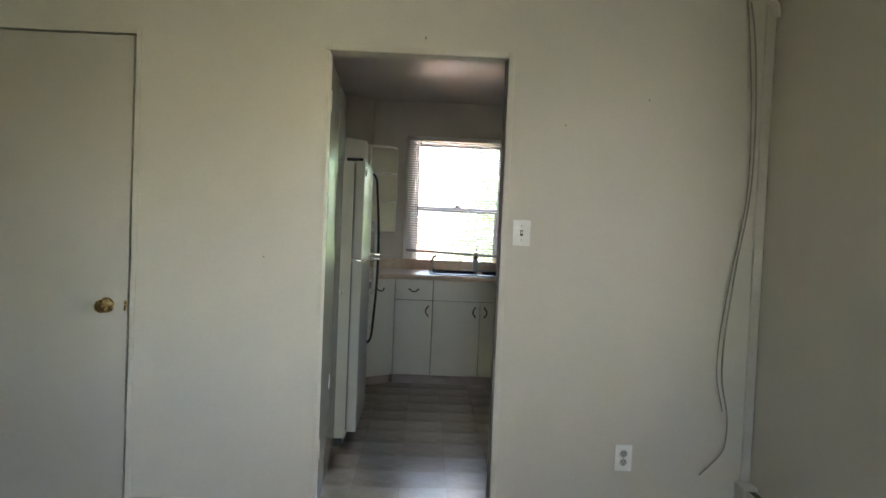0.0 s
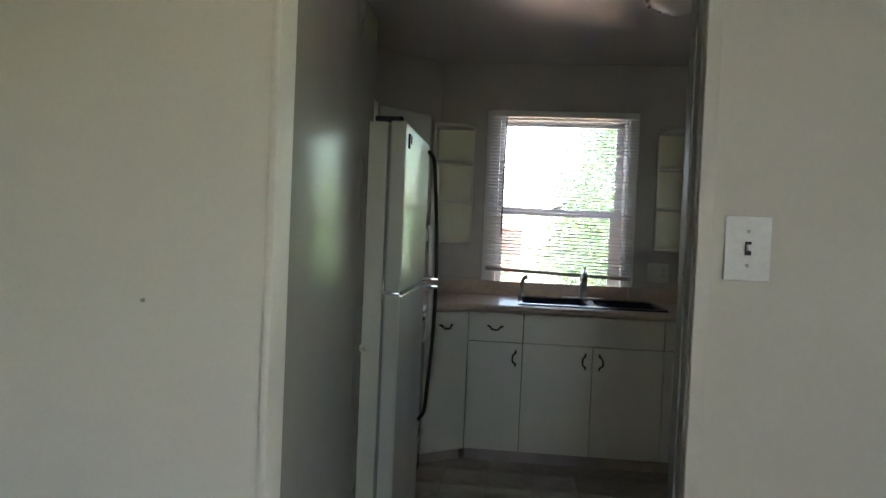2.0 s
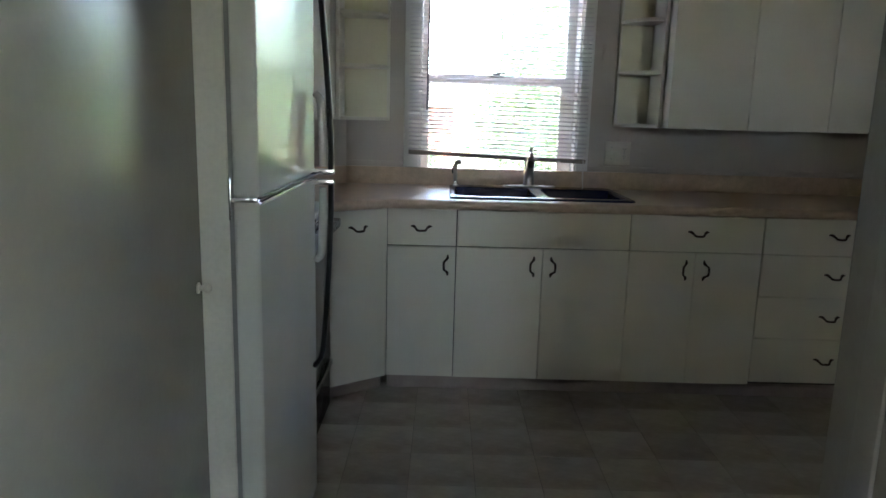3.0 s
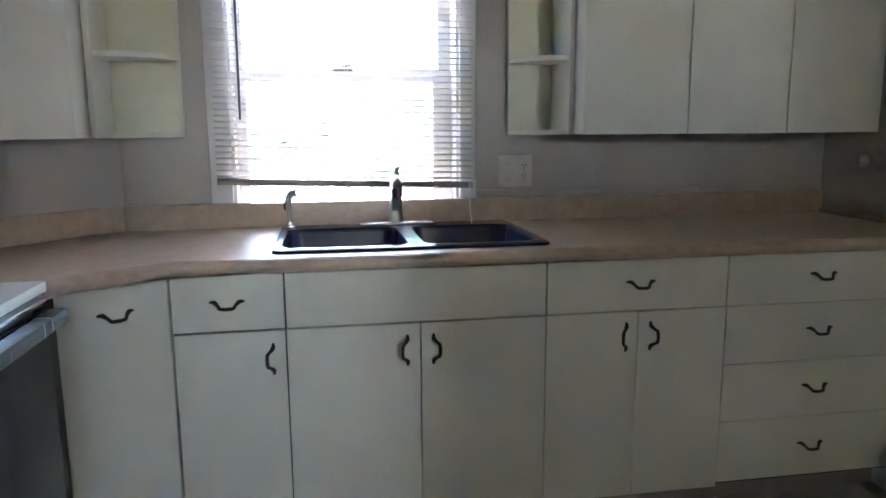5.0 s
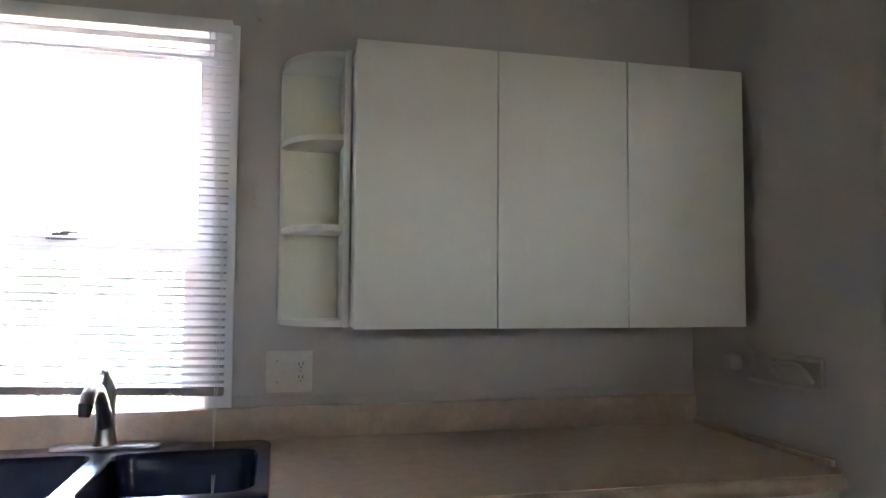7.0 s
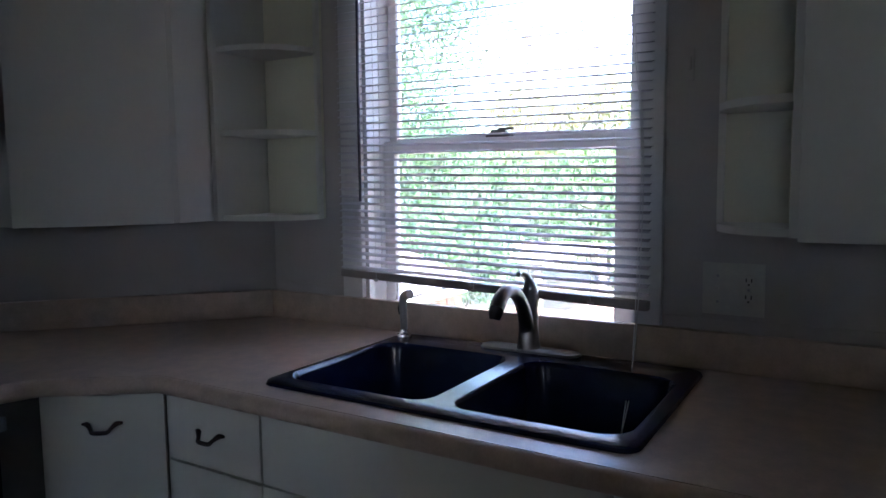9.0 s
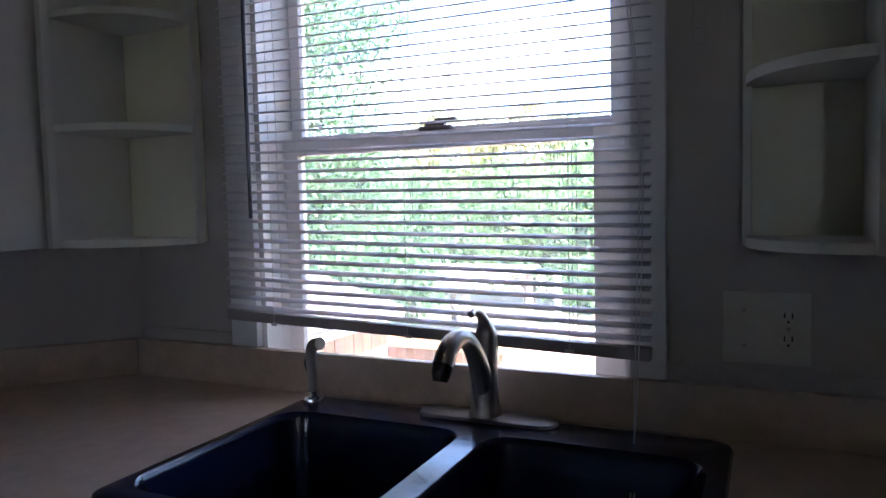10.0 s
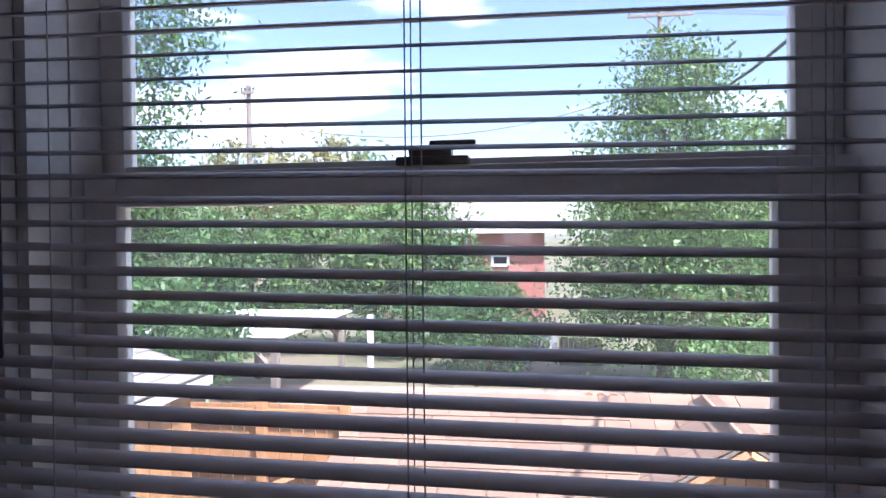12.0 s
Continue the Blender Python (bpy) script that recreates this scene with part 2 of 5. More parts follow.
BRICK_FAR = material("red_brick_wall", (0.36, 0.14, 0.11), 0.85, vary=0.2, scale=3, grain=0.12, grain_scale=14, bump=0.3, bump_scale=20)
SHEET_ROOF = material("white_sheet_roof", (0.72, 0.72, 0.72), 0.45, vary=0.1, scale=2, bump=0.1)
BARK = material("bark", (0.12, 0.09, 0.07), 0.9, vary=0.3, scale=14, grain=0.15, bump=0.9, bump_scale=30, stretch=(3, 3, 0.6))
LEAF_DARK = leaf_material("green_leaf", (0.07, 0.15, 0.045))
LEAF_MID = leaf_material("light_green_leaf", (0.11, 0.20, 0.06))
LEAF_YELLOW = leaf_material("yellowish_leaf", (0.24, 0.23, 0.08))
POLE_WOOD = material("grey_pole_wood", (0.24, 0.20, 0.17), 0.85, vary=0.2, stretch=(3, 3, 0.4))


# ---- building helpers ----
def thing(name, base, label="", category="", group="", kind=""):
    """An Empty at the base of a thing; parts are built in the world's coordinates."""
    ob = new(name)
    ob.empty_display_size = 0.05
    ob.matrix_world = Matrix.Translation(base)
    ob["base"] = tuple(base)
    return tagged(ob, label, category, group, kind)


def to_mesh(name, bm, mat, smooth=True):
    bmesh.ops.recalc_face_normals(bm, faces=bm.faces)
    me = bpy.data.meshes.new(name)
    bm.to_mesh(me)
    bm.free()
    me.materials.append(mat)
    if smooth:
        for p in me.polygons:
            p.use_smooth = True
        me.set_sharp_from_angle(angle=radians(35))
    return me


def part(name, bm, mat, parent=None, label="", smooth=True):
    ob = new(name, to_mesh(name, bm, mat, smooth))
    if parent is not None:
        ob.parent = parent
        if parent.type == "EMPTY":
            ob.matrix_parent_inverse = Matrix.Translation(parent.location).inverted()
    if label:
        ob["label"] = label
    return ob


def box(bm, x0, x1, y0, y1, z0, z1, bevel=0.0, m=None, seg=2):
    r = bmesh.ops.create_cube(bm, size=1)
    vs = r["verts"]
    for v in vs:
        v.co = Vector((x0 + (v.co.x + 0.5) * (x1 - x0), y0 + (v.co.y + 0.5) * (y1 - y0), z0 + (v.co.z + 0.5) * (z1 - z0)))
    if bevel:
        es = list({e for v in vs for e in v.link_edges})
        out = bmesh.ops.bevel(bm, geom=es, offset=bevel, segments=seg, affect="EDGES", profile=0.6)
        vs = list({v for f in out["faces"] for v in f.verts} | {v for v in vs if v.is_valid})
    if m is not None:
        bmesh.ops.transform(bm, matrix=m, verts=vs)
    return bm


def boxed(x0, x1, y0, y1, z0, z1, bevel=0.0, m=None, seg=2):
    return box(bmesh.new(), x0, x1, y0, y1, z0, z1, bevel, m, seg)


def lathe(profile, centre, seg=28, axis="z", m=None):
    """A turned body from (radius, height) pairs."""
    bm = bmesh.new()
    rings = []
    for r, h in profile:
        ring = []
        for i in range(seg):
            a = 2 * math.pi * i / seg
            p = (r * math.cos(a), r * math.sin(a), h)
            if axis == "x":
                p = (p[2], p[0], p[1])
            elif axis == "y":
                p = (p[0], p[2], p[1])
            ring.append(bm.verts.new(Vector(p) + Vector(centre)))
        rings.append(ring)
    for a, b in zip(rings, rings[1:]):
        for i in range(seg):
            bm.faces.new((a[i], a[(i + 1) % seg], b[(i + 1) % seg], b[i]))
    bm.faces.new(rings[0])
    bm.faces.new(rings[-1])
    if m is not None:
        bmesh.ops.transform(bm, matrix=m, verts=bm.verts)
    return bm


def smooth_path(points, steps=6):
    """Catmull-Rom through the points."""
    ps = [Vector(p) for p in points]
    ps = [ps[0] * 2 - ps[1]] + ps + [ps[-1] * 2 - ps[-2]]
    out = []
    for i in range(1, len(ps) - 2):
        for k in range(steps):
            t = k / steps
            a, b, c, d = ps[i - 1:i + 3]
            out.append(0.5 * (2 * b + (c - a) * t + (2 * a - 5 * b + 4 * c - d) * t * t + (3 * b - a - 3 * c + d) * t ** 3))
    out.append(ps[-2])
    return out


def sweep(points, radii, seg=10, flat=1.0, bm=None):
    """A tube along points; radii one number or one for each point."""
    bm = bm or bmesh.new()
    ps = [Vector(p) for p in points]
    if not isinstance(radii, (list, tuple)):
        radii = [radii] * len(ps)
    tang = [(ps[min(i + 1, len(ps) - 1)] - ps[max(i - 1, 0)]).normalized() for i in range(len(ps))]
    ref = Vector((0, 0, 1)) if abs(tang[0].z) < 0.9 else Vector((1, 0, 0))
    side = tang[0].cross(ref).normalized()
    rings = []
    for p, t, r in zip(ps, tang, radii):
        side = (side - t * side.dot(t)).normalized()
        up = t.cross(side)
        rings.append([bm.verts.new(p + side * (r * math.cos(2 * math.pi * k / seg)) + up * (r * flat * math.sin(2 * math.pi * k / seg))) for k in range(seg)])
    for a, b in zip(rings, rings[1:]):
        for i in range(seg):
            bm.faces.new((a[i], a[(i + 1) % seg], b[(i + 1) % seg], b[i]))
    bm.faces.new(rings[0])
    bm.faces.new(rings[-1])
    return bm


def spread(values, n):
    """n values drawn evenly along a list of values."""
    return [float(v) for v in np.interp(np.linspace(0, len(values) - 1, n), range(len(values)), values)]


def rrect(x0, x1, y0, y1, r, n=6):
    """The corners of a rounded rectangle, counter-clockwise."""
    pts = []
    for cx, cy, a0 in ((x1 - r, y0 + r, -90), (x1 - r, y1 - r, 0), (x0 + r, y1 - r, 90), (x0 + r, y0 + r, 180)):
        for k in range(n + 1):
            a = radians(a0 + 90 * k / n)
            pts.append((cx + r * math.cos(a), cy + r * math.sin(a)))
    return pts


def ring_of(bm, pts, z):
    vs = [bm.verts.new((x, y, z)) for x, y in pts]
    es = [bm.edges.new((vs[i], vs[(i + 1) % len(vs)])) for i in range(len(vs))]
    return vs, es


def bridge(bm, a, b):
    for i in range(len(a)):
        bm.faces.new((a[i], a[(i + 1) % len(a)], b[(i + 1) % len(b)], b[i]))


def slab_with_holes(outline, holes, z0, z1):
    """A flat slab with a polygon outline and holes through it."""
    bm = bmesh.new()
    levels = []
    for z in (z0, z1):
        loops, edges = [], []
        for pts in [outline] + holes:
            vs, es = ring_of(bm, pts, z)
            loops.append(vs)
            edges += es
        bmesh.ops.triangle_fill(bm, use_beauty=True, edges=edges)
        levels.append(loops)
    for a, b in zip(*levels):
        bridge(bm, a, b)
    return bm


def frame_bm(x0, x1, z0, z1, w, y0, y1, bevel=0.003):
    """Four mitre-free bars round an opening in a wall along x."""
    bm = bmesh.new()
    box(bm, x0, x0 + w, y0, y1, z0, z1, bevel)
    box(bm, x1 - w, x1, y0, y1, z0, z1, bevel)
    box(bm, x0 + w, x1 - w, y0, y1, z0, z0 + w, bevel)
    box(bm, x0 + w, x1 - w, y0, y1, z1 - w, z1, bevel)
    return bm


def wall_x(name, x0, x1, y0, y1, z1, holes, mat, z0=0.0):
    """A wall along x from y0 to y1 thick, with openings (xa, xb, za, zb)."""
    bm = bmesh.new()
    xs = sorted({x0, x1, *[h[0] for h in holes], *[h[1] for h in holes]})
    for a, b in zip(xs, xs[1:]):
        cuts = sorted((h[2], h[3]) for h in holes if h[0] <= a and h[1] >= b)
        z = z0
        for za, zb in cuts:
            if za > z:
                box(bm, a, b, y0, y1, z, za)
            z = zb
        if z1 > z:
            box(bm, a, b, y0, y1, z, z1)
    bmesh.ops.remove_doubles(bm, verts=bm.verts, dist=1e-5)
    return tagged(part(name, bm, mat, smooth=False), kind="structure", category="wall")


def wall_y(name, y0, y1, x0, x1, z1, holes, mat, z0=0.0):
    bm = bmesh.new()
    ys = sorted({y0, y1, *[h[0] for h in holes], *[h[1] for h in holes]})
    for a, b in zip(ys, ys[1:]):
        cuts = sorted((h[2], h[3]) for h in holes if h[0] <= a and h[1] >= b)
        z = z0
        for za, zb in cuts:
            if za > z:
                box(bm, x0, x1, a, b, z, za)
            z = zb
        if z1 > z:
            box(bm, x0, x1, a, b, z, z1)
    bmesh.ops.remove_doubles(bm, verts=bm.verts, dist=1e-5)
    return tagged(part(name, bm, mat, smooth=False), kind="structure", category="wall")


# ---- the plan ----
XL, XR = -1.19, 2.18            # kitchen side walls
YD, YK = -3.34, -3.24           # doorway wall: living-room face, kitchen face
HK, HL = 2.43, 2.37             # ceilings
DX0, DX1, DH = -0.541, 0.245, 2.055
LX0, LX1, LY0 = -6.5, 1.40, -7.6
WX0, WX1, WZ0, WZ1 = -0.205, 0.632, 0.90, 2.075   # window opening

wall_x("wall_north", XL - 0.15, XR + 0.15, 0.0, 0.16, HK + 0.1, [(WX0, WX1, WZ0, WZ1)], WALL_KITCHEN)["label"] = "taupe painted plaster wall round the kitchen window"
wall_y("wall_east", YK, 0.0, XR, XR + 0.15, HK + 0.1, [], WALL_KITCHEN)["label"] = "taupe painted plaster wall beside the counter"
wall_y("wall_west", YK, 0.0, XL - 0.15, XL, HK + 0.1, [], WALL_KITCHEN)["label"] = "taupe painted kitchen wall behind the appliances"
d_bm = bmesh.new()
box(d_bm, 0, 0.86, 0, 0.1, 0, HK, m=Matrix.Translation((-0.585, 0.0, 0)) @ Matrix.Rotation(radians(180 + 46), 4, "Z") @ Matrix.Translation((0, -0.1, 0)))
tagged(part("wall_corner", d_bm, WALL_KITCHEN, smooth=False), "taupe painted diagonal wall across the corner", "wall", kind="structure")

wall_x("wall_doorway", LX0 - 0.15, XR + 0.15, YD, YK, HK + 0.1, [(DX0, DX1, 0.0, DH), (-2.046, -1.346, 0.0, 2.085), (1.55, 1.85, 1.45, 1.95)], WALL_LIVING)["label"] = "beige painted plaster wall with a doorway"
wall_y("wall_living_east", LY0, YD, LX1, LX1 + 0.12, HL + 0.1, [(-5.26, -4.32, 0.8, 2.0)], WALL_LIVING)["label"] = "beige painted living room wall"
wall_y("wall_living_west", LY0, YD, LX0 - 0.15, LX0, HL + 0.1, [], WALL_LIVING)["label"] = "beige painted living room wall"
wall_x("wall_living_south", LX0 - 0.15, LX1 + 0.12, LY0 - 0.15, LY0, HL + 0.1, [(-0.22, 0.38, 0.9, 2.0)], WALL_LIVING)["label"] = "beige painted living room wall"
# closet behind the flush door; sides and top added to block sky light
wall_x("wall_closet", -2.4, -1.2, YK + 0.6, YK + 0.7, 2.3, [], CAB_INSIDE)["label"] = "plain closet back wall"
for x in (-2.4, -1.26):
    wall_y("wall_closet_side", YK, YK + 0.6, x, x + 0.06, 2.3, [], CAB_INSIDE)["label"] = "unseen closet side wall that keeps sky light out"
tagged(part("ceiling_closet", boxed(-2.4, -1.2, YK, YK + 0.7, 2.3, 2.4), CAB_INSIDE, smooth=False), "unseen closet ceiling that keeps sky light out", "ceiling", kind="structure")
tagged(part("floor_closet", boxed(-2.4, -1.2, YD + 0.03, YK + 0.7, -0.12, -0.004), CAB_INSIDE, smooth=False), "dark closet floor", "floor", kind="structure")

tagged(part("ceiling_kitchen", boxed(XL, XR, YK, 0.0, HK, HK + 0.12), CEIL_PAINT, smooth=False), "semi-gloss painted kitchen ceiling", "ceiling", kind="structure")
tagged(part("ceiling_living", boxed(LX0, LX1, LY0, YD, HL, HL + 0.12), CEIL_LIVING, smooth=False), "beige painted living room ceiling", "ceiling", kind="structure")
floor_k = tagged(part("floor_kitchen", boxed(XL, XR, YD + 0.03, 0.0, -0.12, -0.003), GROUT, smooth=False), "stone-patterned vinyl tile kitchen floor", "floor", kind="structure")
tagged(part("floor_living", boxed(LX0, LX1, LY0, YD + 0.03, -0.12, -0.004), CARPET, smooth=False), "dark brown carpeted living room floor", "floor", kind="structure")
tagged(part("threshold", boxed(DX0, DX1, YD - 0.012, YD + 0.045, -0.006, 0.006, 0.003), KICK, smooth=False), "dark strip across the doorway floor", "threshold", kind="structure")

# unseen eaves along the house, added to keep sun out of the windows
tagged(part("eave", boxed(XR + 0.15, XR + 1.15, LY0, 0.2, 2.35, 2.45, 0.01), TRIM_PAINT), "unseen eave added along the house side to block sun", "eave", kind="structure")
tagged(part("eave", boxed(LX0 - 0.15, LX1 + 0.12, LY0 - 1.05, LY0 - 0.15, 2.37, 2.47, 0.01), TRIM_PAINT), "unseen eave added along the house front to block sun", "eave", kind="structure")
tagged(part("eave", boxed(LX1 + 0.12, XR + 0.15, LY0, YD, 2.35, 2.45, 0.01), TRIM_PAINT), "unseen eave added along the house side to block sun", "eave", kind="structure")

# baseboards
for x0, x1 in ((LX0, -2.07), (-1.318, -0.54), (DX1 + 0.028, 1.33)):
    tagged(part("baseboard", boxed(x0, x1, YD - 0.012, YD, 0.0, 0.095, 0.004), TRIM_PAINT), "beige painted baseboard", "baseboard", kind="structure")
# corner board and cove at the living-room corner
tagged(part("trim", boxed(1.356, 1.398, YD - 0.012, YD, 0.25, HL - 0.03, 0.004), TRIM_PAINT), "painted vertical corner board", "trim", kind="structure")
tagged(part("trim", boxed(LX0, 1.398, YD - 0.006, YD, HL - 0.015, HL, 0.002), TRIM_PAINT), "painted strip along the ceiling", "trim", kind="structure")
tagged(part("trim", sweep([(1.40, YD - 0.03, HL - 0.09), (1.385, YD - 0.03, HL - 0.04), (1.35, YD - 0.03, HL - 0.012), (1.30, YD - 0.03, HL - 0.005)], 0.016, 8), TRIM_PAINT), "rounded corner bead below the ceiling", "trim", kind="structure")

# doorway frame
fr_bm = bmesh.new()
w = 0.026
box(fr_bm, DX1, DX1 + w, YD - 0.009, YD + 0.004, 0.0, DH + w, 0.003)
box(fr_bm, -0.5405, DX1, YD - 0.009, YD + 0.004, DH, DH + w, 0.003)
tagged(part("trim", fr_bm, TRIM_PAINT), "narrow beige painted doorway casing with chips", "trim", kind="structure")
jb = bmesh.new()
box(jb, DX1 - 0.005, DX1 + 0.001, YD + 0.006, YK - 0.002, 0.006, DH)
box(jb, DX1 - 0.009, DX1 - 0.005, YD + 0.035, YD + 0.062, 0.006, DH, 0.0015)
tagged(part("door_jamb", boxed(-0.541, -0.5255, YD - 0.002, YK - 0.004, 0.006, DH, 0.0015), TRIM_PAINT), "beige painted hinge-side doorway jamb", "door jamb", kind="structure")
tagged(part("door_jamb", jb, JAMB_PAINT), "doorway jamb with stop, shade put into its grey", "door jamb", kind="structure")


# ---- kitchen window ----
win = thing("window_1", (0.21, 0.0, WZ0), "white painted double-hung window above the sink", "window", kind="structure")
cas = bmesh.new()
box(cas, -0.28, WX0, -0.02, 0.0, 1.008, 2.118, 0.003)
box(cas, WX1, 0.693, -0.02, 0.0, 1.008, 2.118, 0.003)
box(cas, WX0, WX1, -0.02, 0.0, WZ1, 2.118, 0.003)
part("casing", cas, WHITE_TRIM, win)
part("window_sill", boxed(WX0 + 0.001, WX1 - 0.001, -0.004, 0.158, WZ0 - 0.015, WZ0 + 0.005, 0.002), WHITE_TRIM, win)
lin = bmesh.new()
box(lin, WX0, WX0 + 0.012, 0.0, 0.16, WZ0, WZ1)
box(lin, WX1 - 0.012, WX1, 0.0, 0.16, WZ0, WZ1)
box(lin, WX0, WX1, 0.0, 0.16, WZ1 - 0.012, WZ1)
part("jamb_liner", lin, WHITE_TRIM, win, smooth=False)


def sash(name, x0, x1, z0, z1, gx0, gx1, gz0, gz1, y0, y1):
    bm = bmesh.new()
    box(bm, x0, gx0, y0, y1, z0, z1, 0.003)
    box(bm, gx1, x1, y0, y1, z0, z1, 0.003)
    box(bm, gx0, gx1, y0, y1, z0, gz0, 0.003)
    box(bm, gx0, gx1, y0, y1, gz1, z1, 0.003)
    s = part(name, bm, WHITE_TRIM, win)
    g = part("pane", boxed(gx0 - 0.004, gx1 + 0.004, (y0 + y1) / 2, (y0 + y1) / 2 + 0.003, gz0 - 0.004, gz1 + 0.004), GLASS, s, "clear window glass")
    g.visible_shadow = False
    return s


lower = sash("lower_sash", WX0 + 0.013, WX1 - 0.013, WZ0 + 0.006, 1.484, -0.153, 0.545, 0.952, 1.446, 0.085, 0.115)
upper = sash("upper_sash", WX0 + 0.013, WX1 - 0.013, 1.452, WZ1 - 0.013, -0.163, 0.572, 1.494, 2.04, 0.118, 0.146)
lk = bmesh.new()
box(lk, 0.165, 0.243, 0.088, 0.112, 1.484, 1.494, 0.003)
box(lk, 0.178, 0.225, 0.092, 0.11, 1.493, 1.506, 0.004)
box(lk, 0.20, 0.25, 0.094, 0.106, 1.504, 1.511, 0.003)
part("sash_lock", lk, LAMP_METAL, lower, "dark metal sash lock")

# ---- blind ----
blind = thing("window_blind", (0.21, -0.05, 1.05), "white horizontal mini blind lowered with open slats", "window blind")
part("headrail", boxed(-0.245, 0.675, -0.075, -0.022, 2.072, 2.112, 0.003), WHITE_TRIM, blind)
N_SLAT, TOP = 45, 2.055
BLX, BRX = -0.253, 0.673
sm = bmesh.new()
half, tilt = 0.0125, radians(14)
rows_ = []
for xx in (BLX, BRX):
    up_, dn_ = [], []
    for k in range(5):
        u = -1 + k / 2
        h = 0.0022 * (1 - u * u)
        for lst, dz in ((up_, 0.0005), (dn_, -0.0005)):
            py, pz = u * half, h + dz
            lst.append(sm.verts.new((xx - 0.211, py * math.cos(tilt) - pz * math.sin(tilt), py * math.sin(tilt) + pz * math.cos(tilt))))
    rows_.append(up_ + dn_[::-1])
bridge(sm, rows_[0], rows_[1])
sm.faces.new(rows_[0])
sm.faces.new(rows_[1])
slat_mesh = to_mesh("slat", sm, SLAT)
LBOT, RBOT = 1.096, 1.074
rs = random.Random(5)
for i in range(N_SLAT):
    f = (i + 0.5) / N_SLAT
    zl, zr = TOP + (LBOT - TOP) * f, TOP + (RBOT - TOP) * f
    ob = new("slat", slat_mesh)
    ob.parent, ob.matrix_parent_inverse = blind, Matrix.Translation(blind.location).inverted()
    ob.matrix_basis = Matrix.Translation((0.211, -0.05, (zl + zr) / 2)) @ Matrix.Rotation(math.atan2(zl - zr, BRX - BLX), 4, "Y") @ Matrix.Rotation(radians(rs.uniform(-1.5, 1.5)), 4, "X")
br = boxed(-0.463, 0.463, -0.014, 0.014, -0.0115, 0.0115, 0.004, Matrix.Translation((0.21, -0.05, 1.074)) @ Matrix.Rotation(math.atan2(0.029, 0.926), 4, "Y"))
rail = part("bottom_rail", br, RAIL, blind, "taupe bottom rail")
for x in (-0.12, 0.206, 0.533):
    zb = LBOT + (RBOT - LBOT) * (x - BLX) / (BRX - BLX) - 0.028
    bm = bmesh.new()
    for yy in (-0.064, -0.036):
        sweep([(x, yy, 2.075), (x + 0.001, yy, 1.6), (x, yy, zb + 0.012)], 0.0007, 5, bm=bm)
    sweep([(x + 0.012, -0.05, 2.075), (x + 0.012, -0.05, zb)], 0.0008, 5, bm=bm)
    part("ladder_cord", bm, CORD, blind)
    part("cord_button", boxed(x - 0.009, x + 0.009, -0.066, -0.034, zb + 0.004, zb + 0.012, 0.003), CORD, rail)
part("tilt_wand", sweep([(-0.152, -0.082, 2.07), (-0.157, -0.084, 1.7), (-0.16, -0.08, 1.305)], 0.0042, 8), WAND, blind, "smoky plastic tilt wand")
for dx, ph in ((0.0, 0.0), (0.007, 0.9)):
    pts = [(0.615 + dx + 0.012 * math.sin(ph), -0.085, 2.07), (0.63 + dx, -0.087, 1.75), (0.66 + dx * 0.6, -0.09, 1.45), (0.656 + dx, -0.09, 1.2), (0.652 + dx * 0.7, -0.095, 1.02),
           (0.655, -0.12, 0.93), (0.664 - dx, -0.16, 0.88), (0.662, -0.22, 0.80), (0.66 + dx, -0.235, 0.765)]
    part("lift_cord", sweep(smooth_path(pts, 5), 0.0013, 6), CORD, blind, "thin white lift cord hanging into the sink")


# ---- cabinets ----
def pull(parent, centre, u, v, n, length=0.094, drop=0.016, proud=0.024):
    """A drop pull: flat ends, a bowed middle. u along it, v the way it bows, n out of the face."""
    u, v, n, c = Vector(u), Vector(v), Vector(n), Vector(centre)
    h = length / 2
    pts = [c - u * h + n * 0.003, c - u * h * 0.72 + n * 0.008, c - u * h * 0.5 + v * drop * 0.55 + n * proud * 0.7, c - u * h * 0.33 + v * drop + n * proud,
           c + u * h * 0.33 + v * drop + n * proud, c + u * h * 0.5 + v * drop * 0.55 + n * proud * 0.7, c + u * h * 0.72 + n * 0.008, c + u * h + n * 0.003]
    p = smooth_path(pts, 4)
    return part("handle", sweep(p, spread([0.003, 0.0065, 0.0045, 0.0052, 0.0052, 0.0045, 0.0065, 0.003], len(p)), 8), BRONZE, parent, "dark bronze pull")


CF = -0.655      # cabinet fronts
CT, CM, CB = 0.872, 0.703, 0.086
X_, Z_, NY = (1, 0, 0), (0, 0, 1), (0, -1, 0)


def front(name, x0, x1, z0, z1, parent, y=CF, gap=0.0028):
    return part(name, boxed(x0 + gap, x1 - gap, y - 0.001, y + 0.018, z0 + gap, z1 - gap, 0.0022), CAB_PAINT, parent)


def carcass(ob, x0, x1, y=CF):
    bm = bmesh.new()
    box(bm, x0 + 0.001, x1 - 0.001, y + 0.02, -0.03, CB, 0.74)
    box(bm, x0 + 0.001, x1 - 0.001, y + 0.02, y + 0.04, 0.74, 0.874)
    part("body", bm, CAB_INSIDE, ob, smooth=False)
    part("toe_kick", boxed(x0, x1, -0.575, -0.56, 0.0, CB + 0.01), KICK, ob, "brown vinyl toe kick", smooth=False)


def base_unit(x0, x1, label):
    ob = thing("base_cabinet", ((x0 + x1) / 2, -0.34, 0), label, "base cabinet", "white base cabinets under the counter")
    carcass(ob, x0, x1)
    return ob


